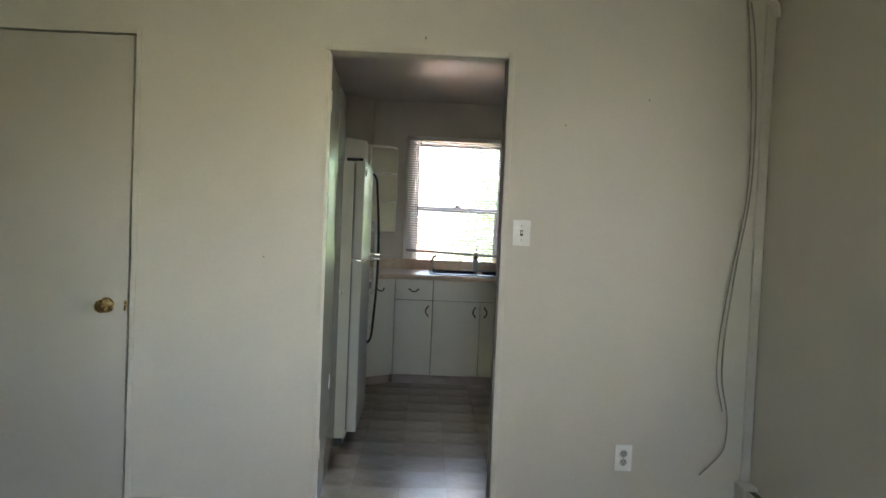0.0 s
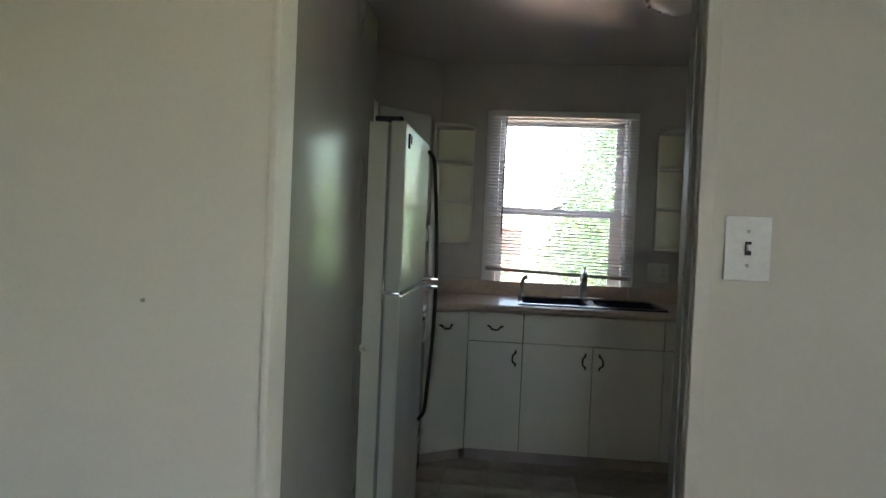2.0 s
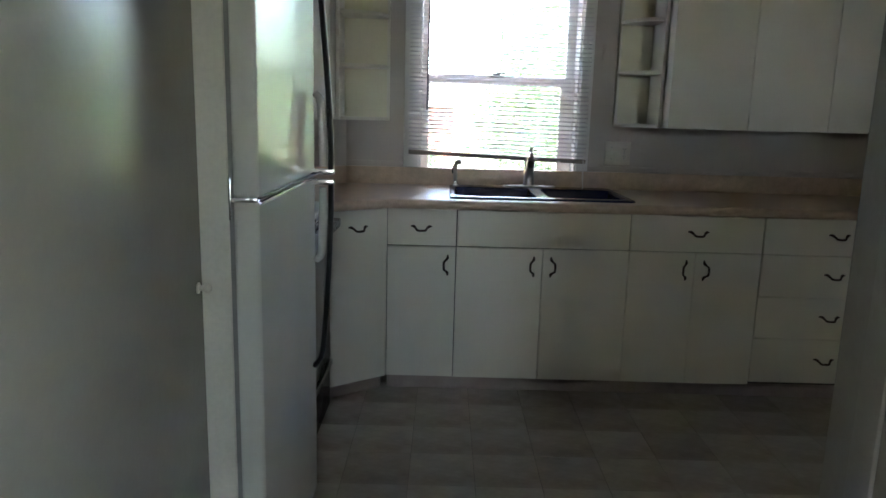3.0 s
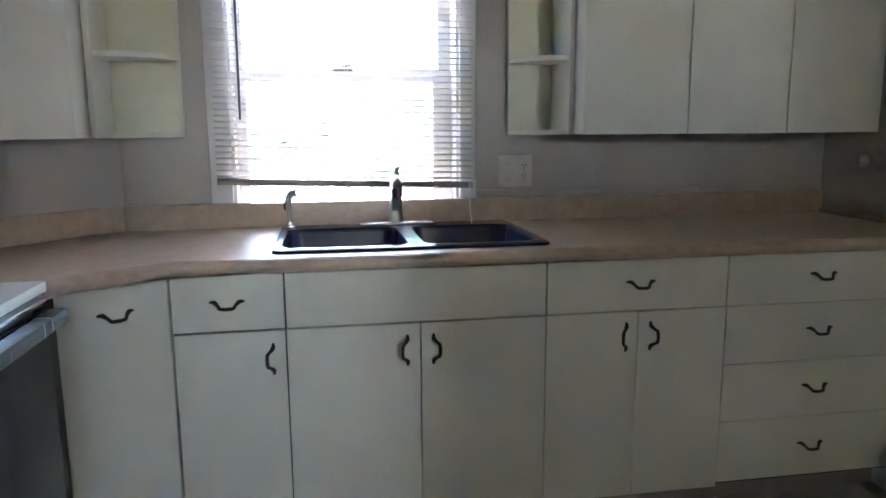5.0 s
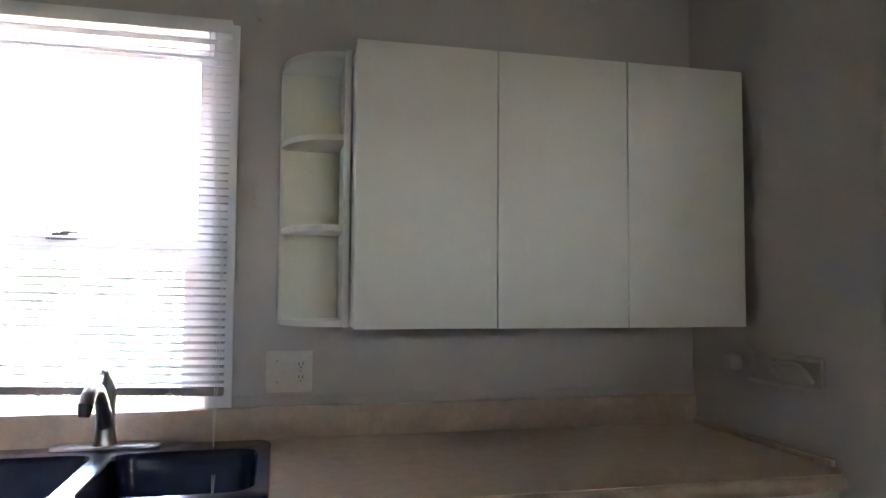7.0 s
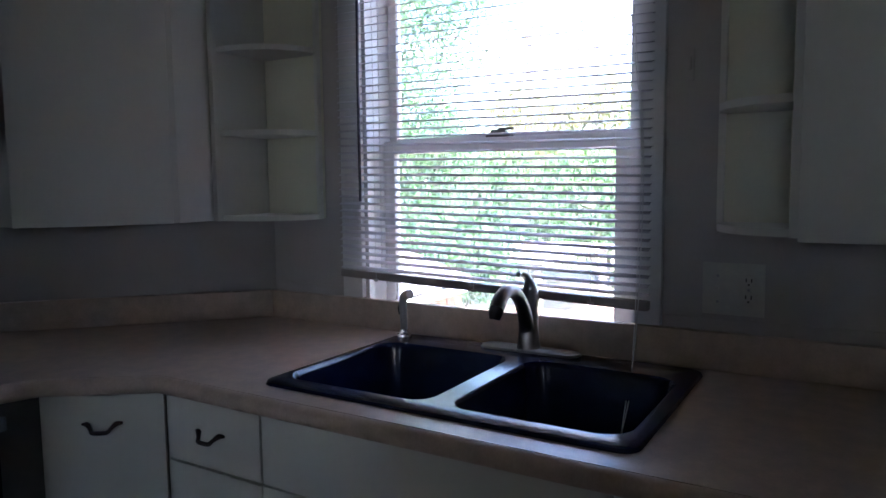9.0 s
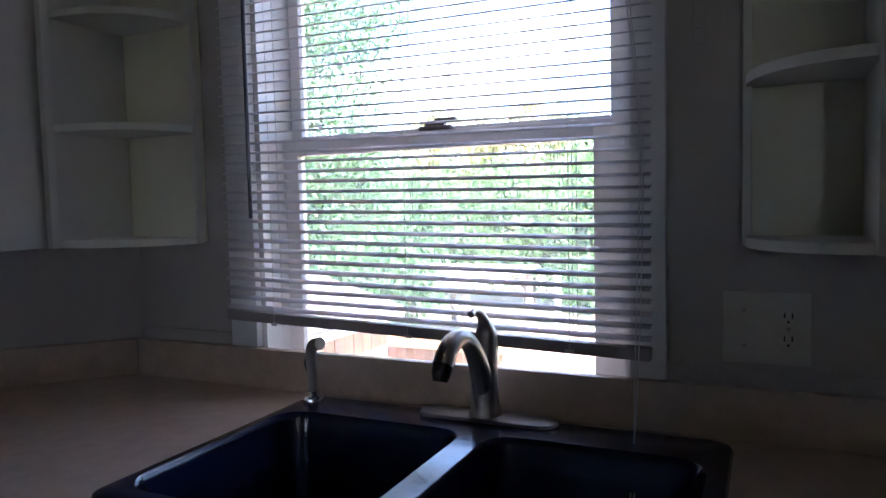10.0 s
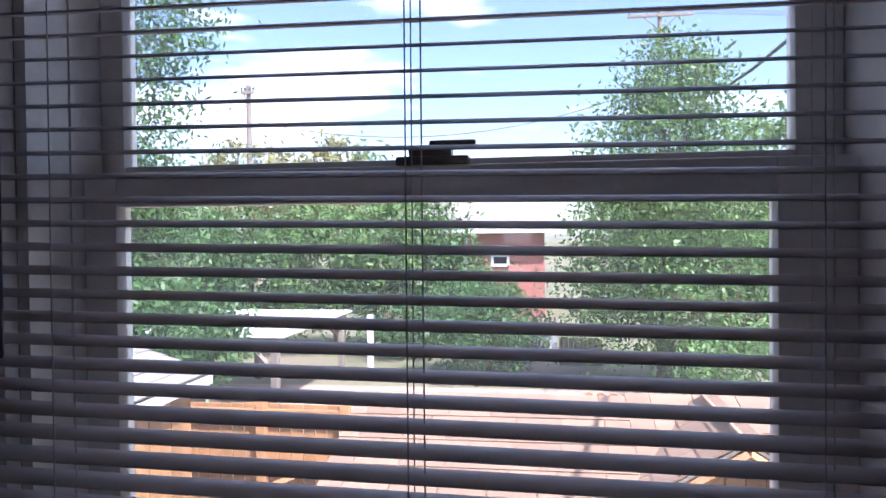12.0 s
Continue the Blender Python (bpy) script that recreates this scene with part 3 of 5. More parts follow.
c1, c2, c3, c4, c5 = -0.312, 0.0, 0.777, 1.373, 2.034
u = base_unit(c1, c2, "narrow white enamel base cabinet with one drawer and door")
d = front("drawer", c1, c2, CM, CT, u)
pull(d, (-0.158, CF, 0.792), X_, (0, 0, -1), NY)
d = front("door", c1, c2, CB, CM, u)
pull(d, (-0.038, CF, 0.618), Z_, (-1, 0, 0), NY)
u = base_unit(c2, c3, "white enamel sink base cabinet with two doors")
front("false_front", c2, c3, CM, CT, u)
d = front("door", c2, 0.39, CB, CM, u, gap=0.0015)
pull(d, (0.35, CF, 0.621), Z_, (-1, 0, 0), NY)
d = front("door", 0.39, c3, CB, CM, u, gap=0.0015)
pull(d, (0.428, CF, 0.621), Z_, X_, NY)
u = base_unit(c3, c4, "white enamel base cabinet with a wide drawer over two doors")
d = front("drawer", c3, c4, CM, CT, u)
pull(d, (1.078, CF, 0.798), X_, (0, 0, -1), NY)
d = front("door", c3, 1.075, CB, CM, u, gap=0.001)
pull(d, (1.035, CF, 0.623), Z_, (-1, 0, 0), NY)
d = front("door", 1.075, c4, CB, CM, u, gap=0.001)
pull(d, (1.116, CF, 0.623), Z_, X_, NY)
u = base_unit(c4, c5, "white enamel base cabinet with a bank of four drawers")
for za, zb in ((CM, CT), (0.508, CM), (0.312, 0.508), (0.1, 0.312)):
    d = front("drawer", c4, c5, za, zb, u, gap=0.0015)
    pull(d, (1.708, CF, (za + zb) / 2 + 0.012), X_, (0, 0, -1), NY)
fil = thing("filler_panel", (2.1, -0.6, 0), "white filler panel between drawers and wall", "filler panel")
part("panel", boxed(c5 + 0.001, 2.128, CF + 0.004, CF + 0.02, 0.22, 0.874, 0.002), CAB_PAINT, fil)
part("base_block", boxed(c5 + 0.001, 2.178, CF + 0.022, CF + 0.1, 0.0, 0.24, 0.003), TRIM_PAINT, fil)
part("return_panel", boxed(2.128, 2.178, CF + 0.03, CF + 0.05, 0.24, 0.874), CAB_PAINT, fil, smooth=False)

# corner cabinet with a diagonal front
P0, P1 = Vector((c1, CF, 0)), Vector((-0.553, -0.828, 0))
du = (P1 - P0).normalized()
dn = Vector((-du.y, du.x, 0))
dl = (P1 - P0).length
M = Matrix(((du.x, dn.x, 0, P0.x), (du.y, dn.y, 0, P0.y), (0, 0, 1, 0), (0, 0, 0, 1)))
u = thing("corner_cabinet", (-0.6, -0.5, 0), "white enamel corner base cabinet with a diagonal door", "base cabinet", "white base cabinets under the counter")
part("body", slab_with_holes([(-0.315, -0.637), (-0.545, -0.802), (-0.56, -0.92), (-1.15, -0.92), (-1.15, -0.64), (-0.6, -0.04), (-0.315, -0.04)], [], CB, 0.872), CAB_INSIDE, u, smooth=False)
d = part("door", boxed(0.006, dl - 0.004, -0.001, 0.018, CB, CT, 0.002, M @ Matrix.Diagonal((1, -1, 1, 1))), CAB_PAINT, u)
pull(d, P0 + du * (dl * 0.5) + dn * 0.001 + Vector((0, 0, 0.795)), du, (0, 0, -1), dn)
part("toe_kick", boxed(-0.02, dl, -0.095, -0.08, 0, CB + 0.005, 0, M), KICK, u, "brown vinyl toe kick", smooth=False)
part("stile", boxed(c1 - 0.008, c1 - 0.0015, CF + 0.006, CF + 0.03, CB, CT), CAB_PAINT, u, smooth=False)

# countertop
top = thing("countertop", (0.6, -0.35, 0.875), "beige mottled laminate countertop with backsplash", "countertop")
SX0, SX1, SY0, SY1 = -0.036, 0.806, -0.62, -0.053
outline = [(2.136, -0.68), (-0.297, -0.68), (-0.520, -0.842), (-0.548, -0.922), (-1.187, -0.922), (-1.187, -0.64), (-0.59, -0.005), (2.176, -0.005), (2.176, -0.64)]
part("worktop", slab_with_holes(outline, [rrect(SX0 + 0.015, SX1 - 0.015, SY0 + 0.015, SY1 - 0.015, 0.03, 4)], 0.874, 0.915), LAMINATE, top, smooth=False)
part("nosing", sweep([(2.136, -0.68, 0.8935), (-0.297, -0.68, 0.8935), (-0.518, -0.842, 0.8935), (-0.548, -0.922, 0.8935)], 0.0208, 14), LAMINATE, top)
part("backsplash", boxed(-0.585, 2.176, -0.024, -0.003, 0.915, 1.006, 0.004), LAMINATE, top)
part("backsplash", boxed(0.015, 0.84, -0.022, -0.002, 0.915, 1.006, 0.004, Matrix.Translation((-0.585, 0.0, 0)) @ Matrix.Rotation(radians(180 + 46), 4, "Z") @ Matrix.Diagonal((1, -1, 1, 1))), LAMINATE, top)
part("side_strip", boxed(2.16, 2.177, -0.62, -0.026, 0.915, 0.932, 0.004), LAMINATE, top)
tagged(part("trim", boxed(0.696, 2.178, -0.008, 0.0, 1.008, 1.036, 0.003), WALL_KITCHEN), "wall-coloured painted strip above the backsplash", "trim", kind="structure")
tagged(part("trim", boxed(-0.57, -0.283, -0.008, 0.0, 1.008, 1.036, 0.003), WALL_KITCHEN), "wall-coloured painted strip above the backsplash", "trim", kind="structure")

# sink
sink = thing("kitchen_sink", (0.385, -0.335, 0.915), "dark double-bowl composite sink set in the counter", "sink")
BY0, BY1 = -0.575, -0.165


def bowl_loop(x0, x1, ins, r, outer):
    """A bowl's outline; its outer side (-1 or 1) bows out in the middle."""
    pts = []
    for px, py in rrect(x0 + ins, x1 - ins, BY0 + ins, BY1 - ins, r):
        along = ((px - x0) / (x1 - x0)) if outer > 0 else ((x1 - px) / (x1 - x0))
        v = (py - (BY0 + BY1) / 2) / ((BY1 - BY0) / 2)
        pts.append((px + outer * 0.018 * max(0.0, along - 0.5) * 2 * (1 - v * v), py))
    return pts


BOWLS = ((-0.004, 0.372, -1), (0.418, 0.768, 1))
B1, B2 = (bowl_loop(x0, x1, 0, 0.05, o) for x0, x1, o in BOWLS)
sb = bmesh.new()
o_low, _ = ring_of(sb, rrect(SX0, SX1, SY0, SY1, 0.035), 0.9152)
o_mid, _ = ring_of(sb, rrect(SX0 + 0.003, SX1 - 0.003, SY0 + 0.003, SY1 - 0.003, 0.034), 0.922)
o_top, e0 = ring_of(sb, rrect(SX0 + 0.01, SX1 - 0.01, SY0 + 0.01, SY1 - 0.01, 0.03), 0.925)
i1, e1 = ring_of(sb, B1, 0.925)
i2, e2 = ring_of(sb, B2, 0.925)
bmesh.ops.triangle_fill(sb, use_beauty=True, edges=e0 + e1 + e2)
bridge(sb, o_low, o_mid)
bridge(sb, o_mid, o_top)
part("rim", sb, SINK_BLACK, sink)
for (x0, x1, outer), top_loop in zip(BOWLS, (B1, B2)):
    bb = bmesh.new()
    prev, _ = ring_of(bb, top_loop, 0.925)
    for ins, z, r in ((0.003, 0.921, 0.05), (0.006, 0.91, 0.05), (0.016, 0.80, 0.05), (0.025, 0.745, 0.05), (0.05, 0.73, 0.04)):
        cur, _ = ring_of(bb, bowl_loop(x0, x1, ins, r, outer), z)
        bridge(bb, prev, cur)
        prev = cur
    bb.faces.new(prev)
    bowl = part("bowl", bb, SINK_BLACK, sink)
    part("drain", lathe([(0.0, 0.7305), (0.02, 0.7305), (0.03, 0.733), (0.042, 0.7335), (0.045, 0.7305)], ((x0 + x1) / 2, -0.36, 0), 24), STEEL, bowl, "steel drain strainer")

# faucet
fau = thing("kitchen_faucet", (0.38, -0.085, 0.925), "brushed nickel single-lever kitchen faucet on the sink", "faucet")
fp = bmesh.new()
pl = rrect(0.243, 0.517, -0.118, -0.052, 0.032, 8)
a_, _ = ring_of(fp, pl, 0.9255)
b_, _ = ring_of(fp, rrect(0.246, 0.514, -0.115, -0.055, 0.03, 8), 0.931)
c_, _ = ring_of(fp, rrect(0.256, 0.504, -0.106, -0.064, 0.021, 8), 0.934)
bridge(fp, a_, b_)
bridge(fp, b_, c_)
fp.faces.new(c_)
part("deck_plate", fp, STEEL, fau)
part("body", lathe([(0.031, 0.933), (0.0295, 0.938), (0.0265, 0.955), (0.0245, 0.99), (0.0245, 1.02), (0.0265, 1.042), (0.027, 1.056), (0.0255, 1.062)], (0.378, -0.086, 0), 28), STEEL, fau)
sp = smooth_path([(0.377, -0.088, 0.97), (0.3765, -0.10, 1.012), (0.375, -0.126, 1.056), (0.3725, -0.158, 1.086), (0.370, -0.192, 1.094), (0.3675, -0.224, 1.082), (0.366, -0.244, 1.058)], 6)
part("spout", sweep(sp, spread([0.022, 0.0205, 0.0175, 0.0165, 0.0165, 0.0175, 0.0185], len(sp)), 18), STEEL, fau)
part("spray_head", sweep([(0.366, -0.243, 1.062), (0.3655, -0.250, 1.046), (0.365, -0.2535, 1.034)], [0.0178, 0.0165, 0.0125], 16), BLACK, fau, "dark faucet outlet ring")
lv = smooth_path([(0.379, -0.086, 1.06), (0.381, -0.084, 1.085), (0.381, -0.094, 1.108), (0.3815, -0.115, 1.128), (0.3825, -0.142, 1.136), (0.384, -0.162, 1.132)], 6)
part("lever", sweep(lv, spread([0.0255, 0.0205, 0.0115, 0.0068, 0.0058, 0.0062], len(lv)), 14), STEEL, fau)

spr = thing("side_sprayer", (-0.006, -0.09, 0.925), "chrome side sprayer in a sink hole", "sink sprayer")
part("collar", lathe([(0.022, 0.925), (0.021, 0.931), (0.014, 0.934), (0.013, 0.945)], (-0.004, -0.092, 0), 18), CHROME, spr)
pp = smooth_path([(-0.004, -0.092, 0.94), (-0.006, -0.092, 0.985), (-0.006, -0.093, 1.022), (0.004, -0.097, 1.042), (0.026, -0.105, 1.048)], 5)
part("handle", sweep(pp, spread([0.0095, 0.0105, 0.0115, 0.0125, 0.0135], len(pp)), 12), STEEL, spr)
part("trigger", sweep([(-0.018, -0.09, 0.985), (-0.02, -0.09, 1.0), (-0.014, -0.092, 1.026)], [0.004, 0.006, 0.004], 8), BLACK, spr)


# ---- wall cabinets ----
UZ0, UZ1, UF = 1.246, 2.000, -0.325
u = thing("wall_cabinet", (1.58, -0.16, UZ0), "white enamel wall cabinet with three plain doors", "wall cabinet", "white wall cabinets")
part("body", boxed(1.006, 2.146, UF + 0.02, -0.003, UZ0 + 0.001, UZ1 - 0.002, 0.002), CAB_PAINT, u)
for a, b in ((1.003, 1.388), (1.388, 1.772), (1.772, 2.147)):
    part("door", boxed(a + 0.0015, b - 0.0015, UF - 0.001, UF + 0.017, UZ0, UZ1, 0.0025), CAB_PAINT, u)
u = thing("wall_cabinet", (-0.85, -0.5, UZ0), "white enamel diagonal corner wall cabinet", "wall cabinet", "white wall cabinets")
A, Bq = Vector((-0.608, -0.376, 0)), Vector((-0.862, -0.70, 0))
part("body", slab_with_holes([(-0.612, -0.355), (-0.872, -0.685), (-1.185, -0.70), (-1.185, -0.66), (-0.612, -0.045)], [], UZ0 + 0.001, UZ1 + 0.01), CAB_PAINT, u, smooth=False)
ud = (Bq - A).normalized()
un = Vector((-ud.y, ud.x, 0))
MU = Matrix(((ud.x, un.x, 0, A.x), (ud.y, un.y, 0, A.y), (0, 0, 1, 0), (0, 0, 0, 1)))
part("door", boxed(0.002, (Bq - A).length - 0.002, -0.016, 0.002, UZ0, UZ1 + 0.012, 0.0025, MU), CAB_PAINT, u)
u = thing("wall_cabinet", (-1.03, -1.3, 1.5), "white enamel wall cabinet above the range", "wall cabinet", "white wall cabinets")
part("body", boxed(-1.187, -0.885, -1.70, -0.705, 1.45, 2.02, 0.002), CAB_PAINT, u)
for a, b in ((-1.70, -1.203), (-1.203, -0.706)):
    part("door", boxed(-0.884, -0.866, a + 0.002, b - 0.002, 1.45, 2.02, 0.002), CAB_PAINT, u)


def corner_shelf(xs, xe, label):
    """Open quarter-round shelves; xs the side against the cabinet, xe the outer edge."""
    s = 1 if xe > xs else -1
    w_ = abs(xe - xs)
    ob = thing("corner_shelf", ((xs + xe) / 2, -0.1, UZ0), label, "corner shelf", "open shelves beside the window")
    lo, hi = sorted((xs, xe))
    part("back_panel", boxed(lo, hi, -0.012, -0.002, UZ0 + 0.003, UZ1 - 0.003, 0.001), SHELF_PAINT, ob, smooth=False)
    a, b = sorted((xs, xs + s * 0.014))
    part("side_panel", boxed(a, b, -0.215, -0.012, UZ0, UZ1 - 0.01, 0.002), CAB_PAINT, ob)
    a, b = sorted((xe - s * 0.014, xe))
    part("edge_strip", boxed(a, b, -0.03, -0.012, UZ0, UZ1 - 0.02, 0.003), CAB_PAINT, ob)
    a, b = sorted((xs + s * 0.001, xs + s * 0.02))
    part("face_strip", boxed(a, b, -0.235, -0.2155, UZ0, UZ1, 0.003), CAB_PAINT, ob)
    for z in (UZ0, 1.505, 1.755, UZ1 - 0.015):
        bm = bmesh.new()
        pts = [(xs + s * 0.014, -0.012)]
        for k in range(13):
            t = math.pi / 2 * k / 12
            pts.append((xs + s * (0.014 + (w_ - 0.018) * math.sin(t) ** 0.9), -0.012 - 0.2 * max(0.0, math.cos(t)) ** 0.9))
        lv0, _ = ring_of(bm, pts, z)
        lv1, _ = ring_of(bm, pts, z + 0.016)
        bridge(bm, lv0, lv1)
        bm.faces.new(lv0)
        bm.faces.new(lv1)
        part("shelf", bm, CAB_PAINT, ob)
    return ob


corner_shelf(1.002, 0.815, "open cream quarter-round shelves beside a wall cabinet")
corner_shelf(-0.606, -0.357, "open cream quarter-round shelves beside the corner cabinet")

# ---- refrigerator ----
fr = thing("refrigerator", (-0.8, -1.98, 0.0), "white top-freezer refrigerator with black handles", "refrigerator")
FY0, FY1, FX, FS, FT = -2.30, -1.66, -0.447, 1.098, 1.678     # near and far side, door face, seam height, top
part("body", boxed(-1.15, FX - 0.064, FY0, FY1, 0.05, FT - 0.004, 0.006), FRIDGE_SIDE, fr)
part("base_grille", boxed(-1.1, FX - 0.08, FY0 + 0.02, FY1 - 0.02, 0.0, 0.05), BLACK, fr, smooth=False)
part("gasket", boxed(FX - 0.064, FX - 0.054, FY0 + 0.008, FY1 - 0.008, 0.1, FT - 0.012), RUBBER, fr, smooth=False)
fz = part("freezer_door", boxed(FX - 0.054, FX, FY0, FY1, FS + 0.004, FT, 0.010, None, 4), FRIDGE_WHITE, fr)
ld = part("lower_door", boxed(FX - 0.054, FX, FY0, FY1, 0.09, FS - 0.004, 0.010, None, 4), FRIDGE_WHITE, fr)
# Black strip draws the shade in the gap between the two doors.
part("door_trim", boxed(FX - 0.02, FX + 0.0035, FY0 + 0.012, FY1 - 0.004, FS + 0.0005, FS + 0.0055, 0.002), BLACK, fz, "black strip for the shaded gap between the doors")
part("door_trim", boxed(FX - 0.018, FX + 0.004, FY0 + 0.012, FY1 - 0.004, FS - 0.0115, FS - 0.0045, 0.002), CHROME, ld, "bright strip along the door edge")
hy = FY1 - 0.055
for own, ups in ((fz, 1), (ld, -1)):
    # bowed black grip, with a white moulded stem between it and the door
    span = 0.53 if ups > 0 else 0.56
    hp = smooth_path([(FX + px, hy, FS + ups * (0.018 + span * f)) for px, f in ((0.056, 0.0), (0.056, 0.12), (0.052, 0.33), (0.045, 0.55), (0.036, 0.77), (0.027, 0.93), (0.004, 1.0))], 5)
    part("handle", sweep(hp, 0.0105, 10, 0.8), BLACK, own, "black bowed handle")
    st = smooth_path([(FX + px, hy - 0.004, FS + ups * (0.03 + span * f)) for px, f in ((0.034, 0.0), (0.034, 0.14), (0.032, 0.26), (0.028, 0.35), (0.012, 0.39))], 5)
    part("handle_stem", sweep(st, spread([0.011, 0.013, 0.013, 0.012, 0.009], len(st)), 12), FRIDGE_WHITE, own, "white moulded handle stem")
    part("handle_mount", boxed(FX - 0.004, FX + 0.066, hy - 0.014, hy + 0.014, FS + ups * 0.015 - 0.008, FS + ups * 0.015 + 0.008, 0.004), CHROME, own, "chrome handle end cap")
hb = bmesh.new()
box(hb, FX - 0.063, FX - 0.003, FY0 - 0.003, FY0 + 0.03, FS - 0.005, FS + 0.005, 0.002)
box(hb, FX - 0.062, FX - 0.057, FY0 - 0.004, FY0, FS - 0.043, FS + 0.047, 0.001)
part("centre_hinge", hb, CHROME, fr)
part("top_hinge", boxed(FX - 0.11, FX - 0.015, FY0 + 0.01, FY0 + 0.06, FT - 0.002, FT + 0.016, 0.005), BLACK, fr)
for k in range(2):
    part("badge", boxed(FX - 0.001, FX + 0.006, FY0 + 0.055 + k * 0.04, FY0 + 0.078 + k * 0.04, FT - 0.085 + k * 0.02, FT - 0.035, 0.002), BLACK, fz, "dark badge")

# ---- range ----
rg = thing("kitchen_range", (-0.82, -1.28, 0), "white electric range with a black glass oven door", "range")
RY0, RY1 = -1.63, -0.928
part("body", boxed(-1.16, -0.555, RY0, RY1, 0.0, 0.9, 0.004), RANGE_WHITE, rg)
ct_ = part("cooktop", boxed(-1.16, -0.521, RY0 - 0.002, RY1 + 0.002, 0.9, 0.926, 0.007), RANGE_WHITE, rg)
part("backguard", boxed(-1.16, -1.10, RY0, RY1, 0.926, 1.10, 0.01), RANGE_WHITE, rg)
part("vent_strip", boxed(-0.555, -0.53, RY0 + 0.004, RY1 - 0.004, 0.868, 0.898, 0.002), BLACK, rg)
part("vent_strip", boxed(-0.531, -0.523, RY0 + 0.004, RY1 - 0.004, 0.878, 0.888, 0.002), CHROME, rg, "bright trim strip")
od = part("oven_door", boxed(-0.555, -0.523, RY0 + 0.003, RY1 - 0.003, 0.27, 0.862, 0.004), BLACK_GLASS, rg, "black glass oven door")
part("handle", boxed(-0.517, -0.477, RY0 + 0.01, RY1 - 0.006, 0.828, 0.862, 0.006), RANGE_TRIM, od, "blue-grey metal oven handle")
for y in (RY0 + 0.05, RY1 - 0.05):
    part("handle_post", boxed(-0.525, -0.51, y - 0.02, y + 0.02, 0.834, 0.858, 0.003), BLACK, od)
part("storage_drawer", boxed(-0.555, -0.525, RY0 + 0.003, RY1 - 0.003, 0.06, 0.262, 0.005), BLACK_GLASS, rg, "black storage drawer")
part("drawer_lip", boxed(-0.527, -0.513, RY0 + 0.003, RY1 - 0.003, 0.24, 0.262, 0.004), CHROME, rg, "bright drawer lip")
for bx, by, r in ((-0.67, -1.11, 0.075), (-0.67, -1.46, 0.095), (-0.95, -1.11, 0.095), (-0.95, -1.46, 0.075)):
    pan = part("drip_pan", lathe([(0.0, 0.922), (r * 0.8, 0.923), (r + 0.012, 0.929), (r + 0.016, 0.9265)], (bx, by, 0), 24), CHROME, ct_, "chrome drip pan")
    coil = [(bx + rr_ * math.cos(a_), by + rr_ * math.sin(a_), 0.935) for k in range(80) for a_, rr_ in ((k * 0.31, r * (0.15 + 0.85 * k / 80)),)]
    part("coil", sweep(coil, 0.0045, 6), BLACK, pan, "black heating coil")

# ---- kitchen wall things ----
def wall_plate(name, x0, x1, z0, z1, y, mat, label, kinds):
    """A cover plate on a wall that faces -y; kinds: switch or outlet for each gang."""
    ob = thing(name, ((x0 + x1) / 2, y, (z0 + z1) / 2), label, "electrical plate")
    pl_ = part("plate", boxed(x0, x1, y - 0.006, y, z0, z1, 0.0025), mat, ob)
    n_ = len(kinds)
    zc = (z0 + z1) / 2
    for i, kd in enumerate(kinds):
        xc = x0 + (x1 - x0) * (i + 0.5) / n_
        if kd == "switch":
            part("toggle_slot", boxed(xc - 0.0055, xc + 0.0055, y - 0.0068, y - 0.0055, zc - 0.012, zc + 0.012), mat if n_ > 1 else BLACK, ob, smooth=False)
            part("toggle", boxed(xc - 0.0035, xc + 0.0035, y - 0.016, y - 0.006, zc - 0.004, zc + 0.007, 0.0015), mat, ob)
            for dz in (-0.03, 0.03):
                part("screw", lathe([(0.0, -0.0075), (0.003, -0.0072), (0.0035, -0.006)], (xc, y, zc + dz), 10, "y"), STEEL, ob)
        else:
            for dz in (-0.0195, 0.0195):
                sck = part("socket", lathe([(0.0, -0.0072), (0.0155, -0.0072), (0.0165, -0.006)], (xc, y, zc + dz), 20, "y"), SOCKET if mat is PLATE_WHITE else mat, ob)
                sl = bmesh.new()
                box(sl, xc - 0.007, xc - 0.0045, y - 0.0078, y - 0.007, zc + dz - 0.001, zc + dz + 0.008)
                box(sl, xc + 0.0045, xc + 0.007, y - 0.0078, y - 0.007, zc + dz - 0.001, zc + dz + 0.008)
                box(sl, xc - 0.002, xc + 0.002, y - 0.0078, y - 0.007, zc + dz - 0.009, zc + dz - 0.005)
                part("slots", sl, BLACK, sck, "dark socket slots", smooth=False)
            part("screw", lathe([(0.0, -0.0075), (0.003, -0.0072), (0.0035, -0.006)], (xc, y, zc), 10, "y"), STEEL, ob)
    return ob


wall_plate("switch_outlet_plate", 0.785, 0.919, 1.046, 1.167, 0.0, PLATE_IVORY, "ivory plate with a switch and an outlet on the kitchen wall", ("switch", "outlet"))
wall_plate("light_switch", 0.294, 0.372, 1.249, 1.363, YD, PLATE_WHITE, "glossy white single light switch beside the doorway", ("switch",))
wall_plate("wall_outlet", 0.792, 0.867, 0.274, 0.391, YD, PLATE_WHITE, "white wall outlet near the floor", ("outlet",))

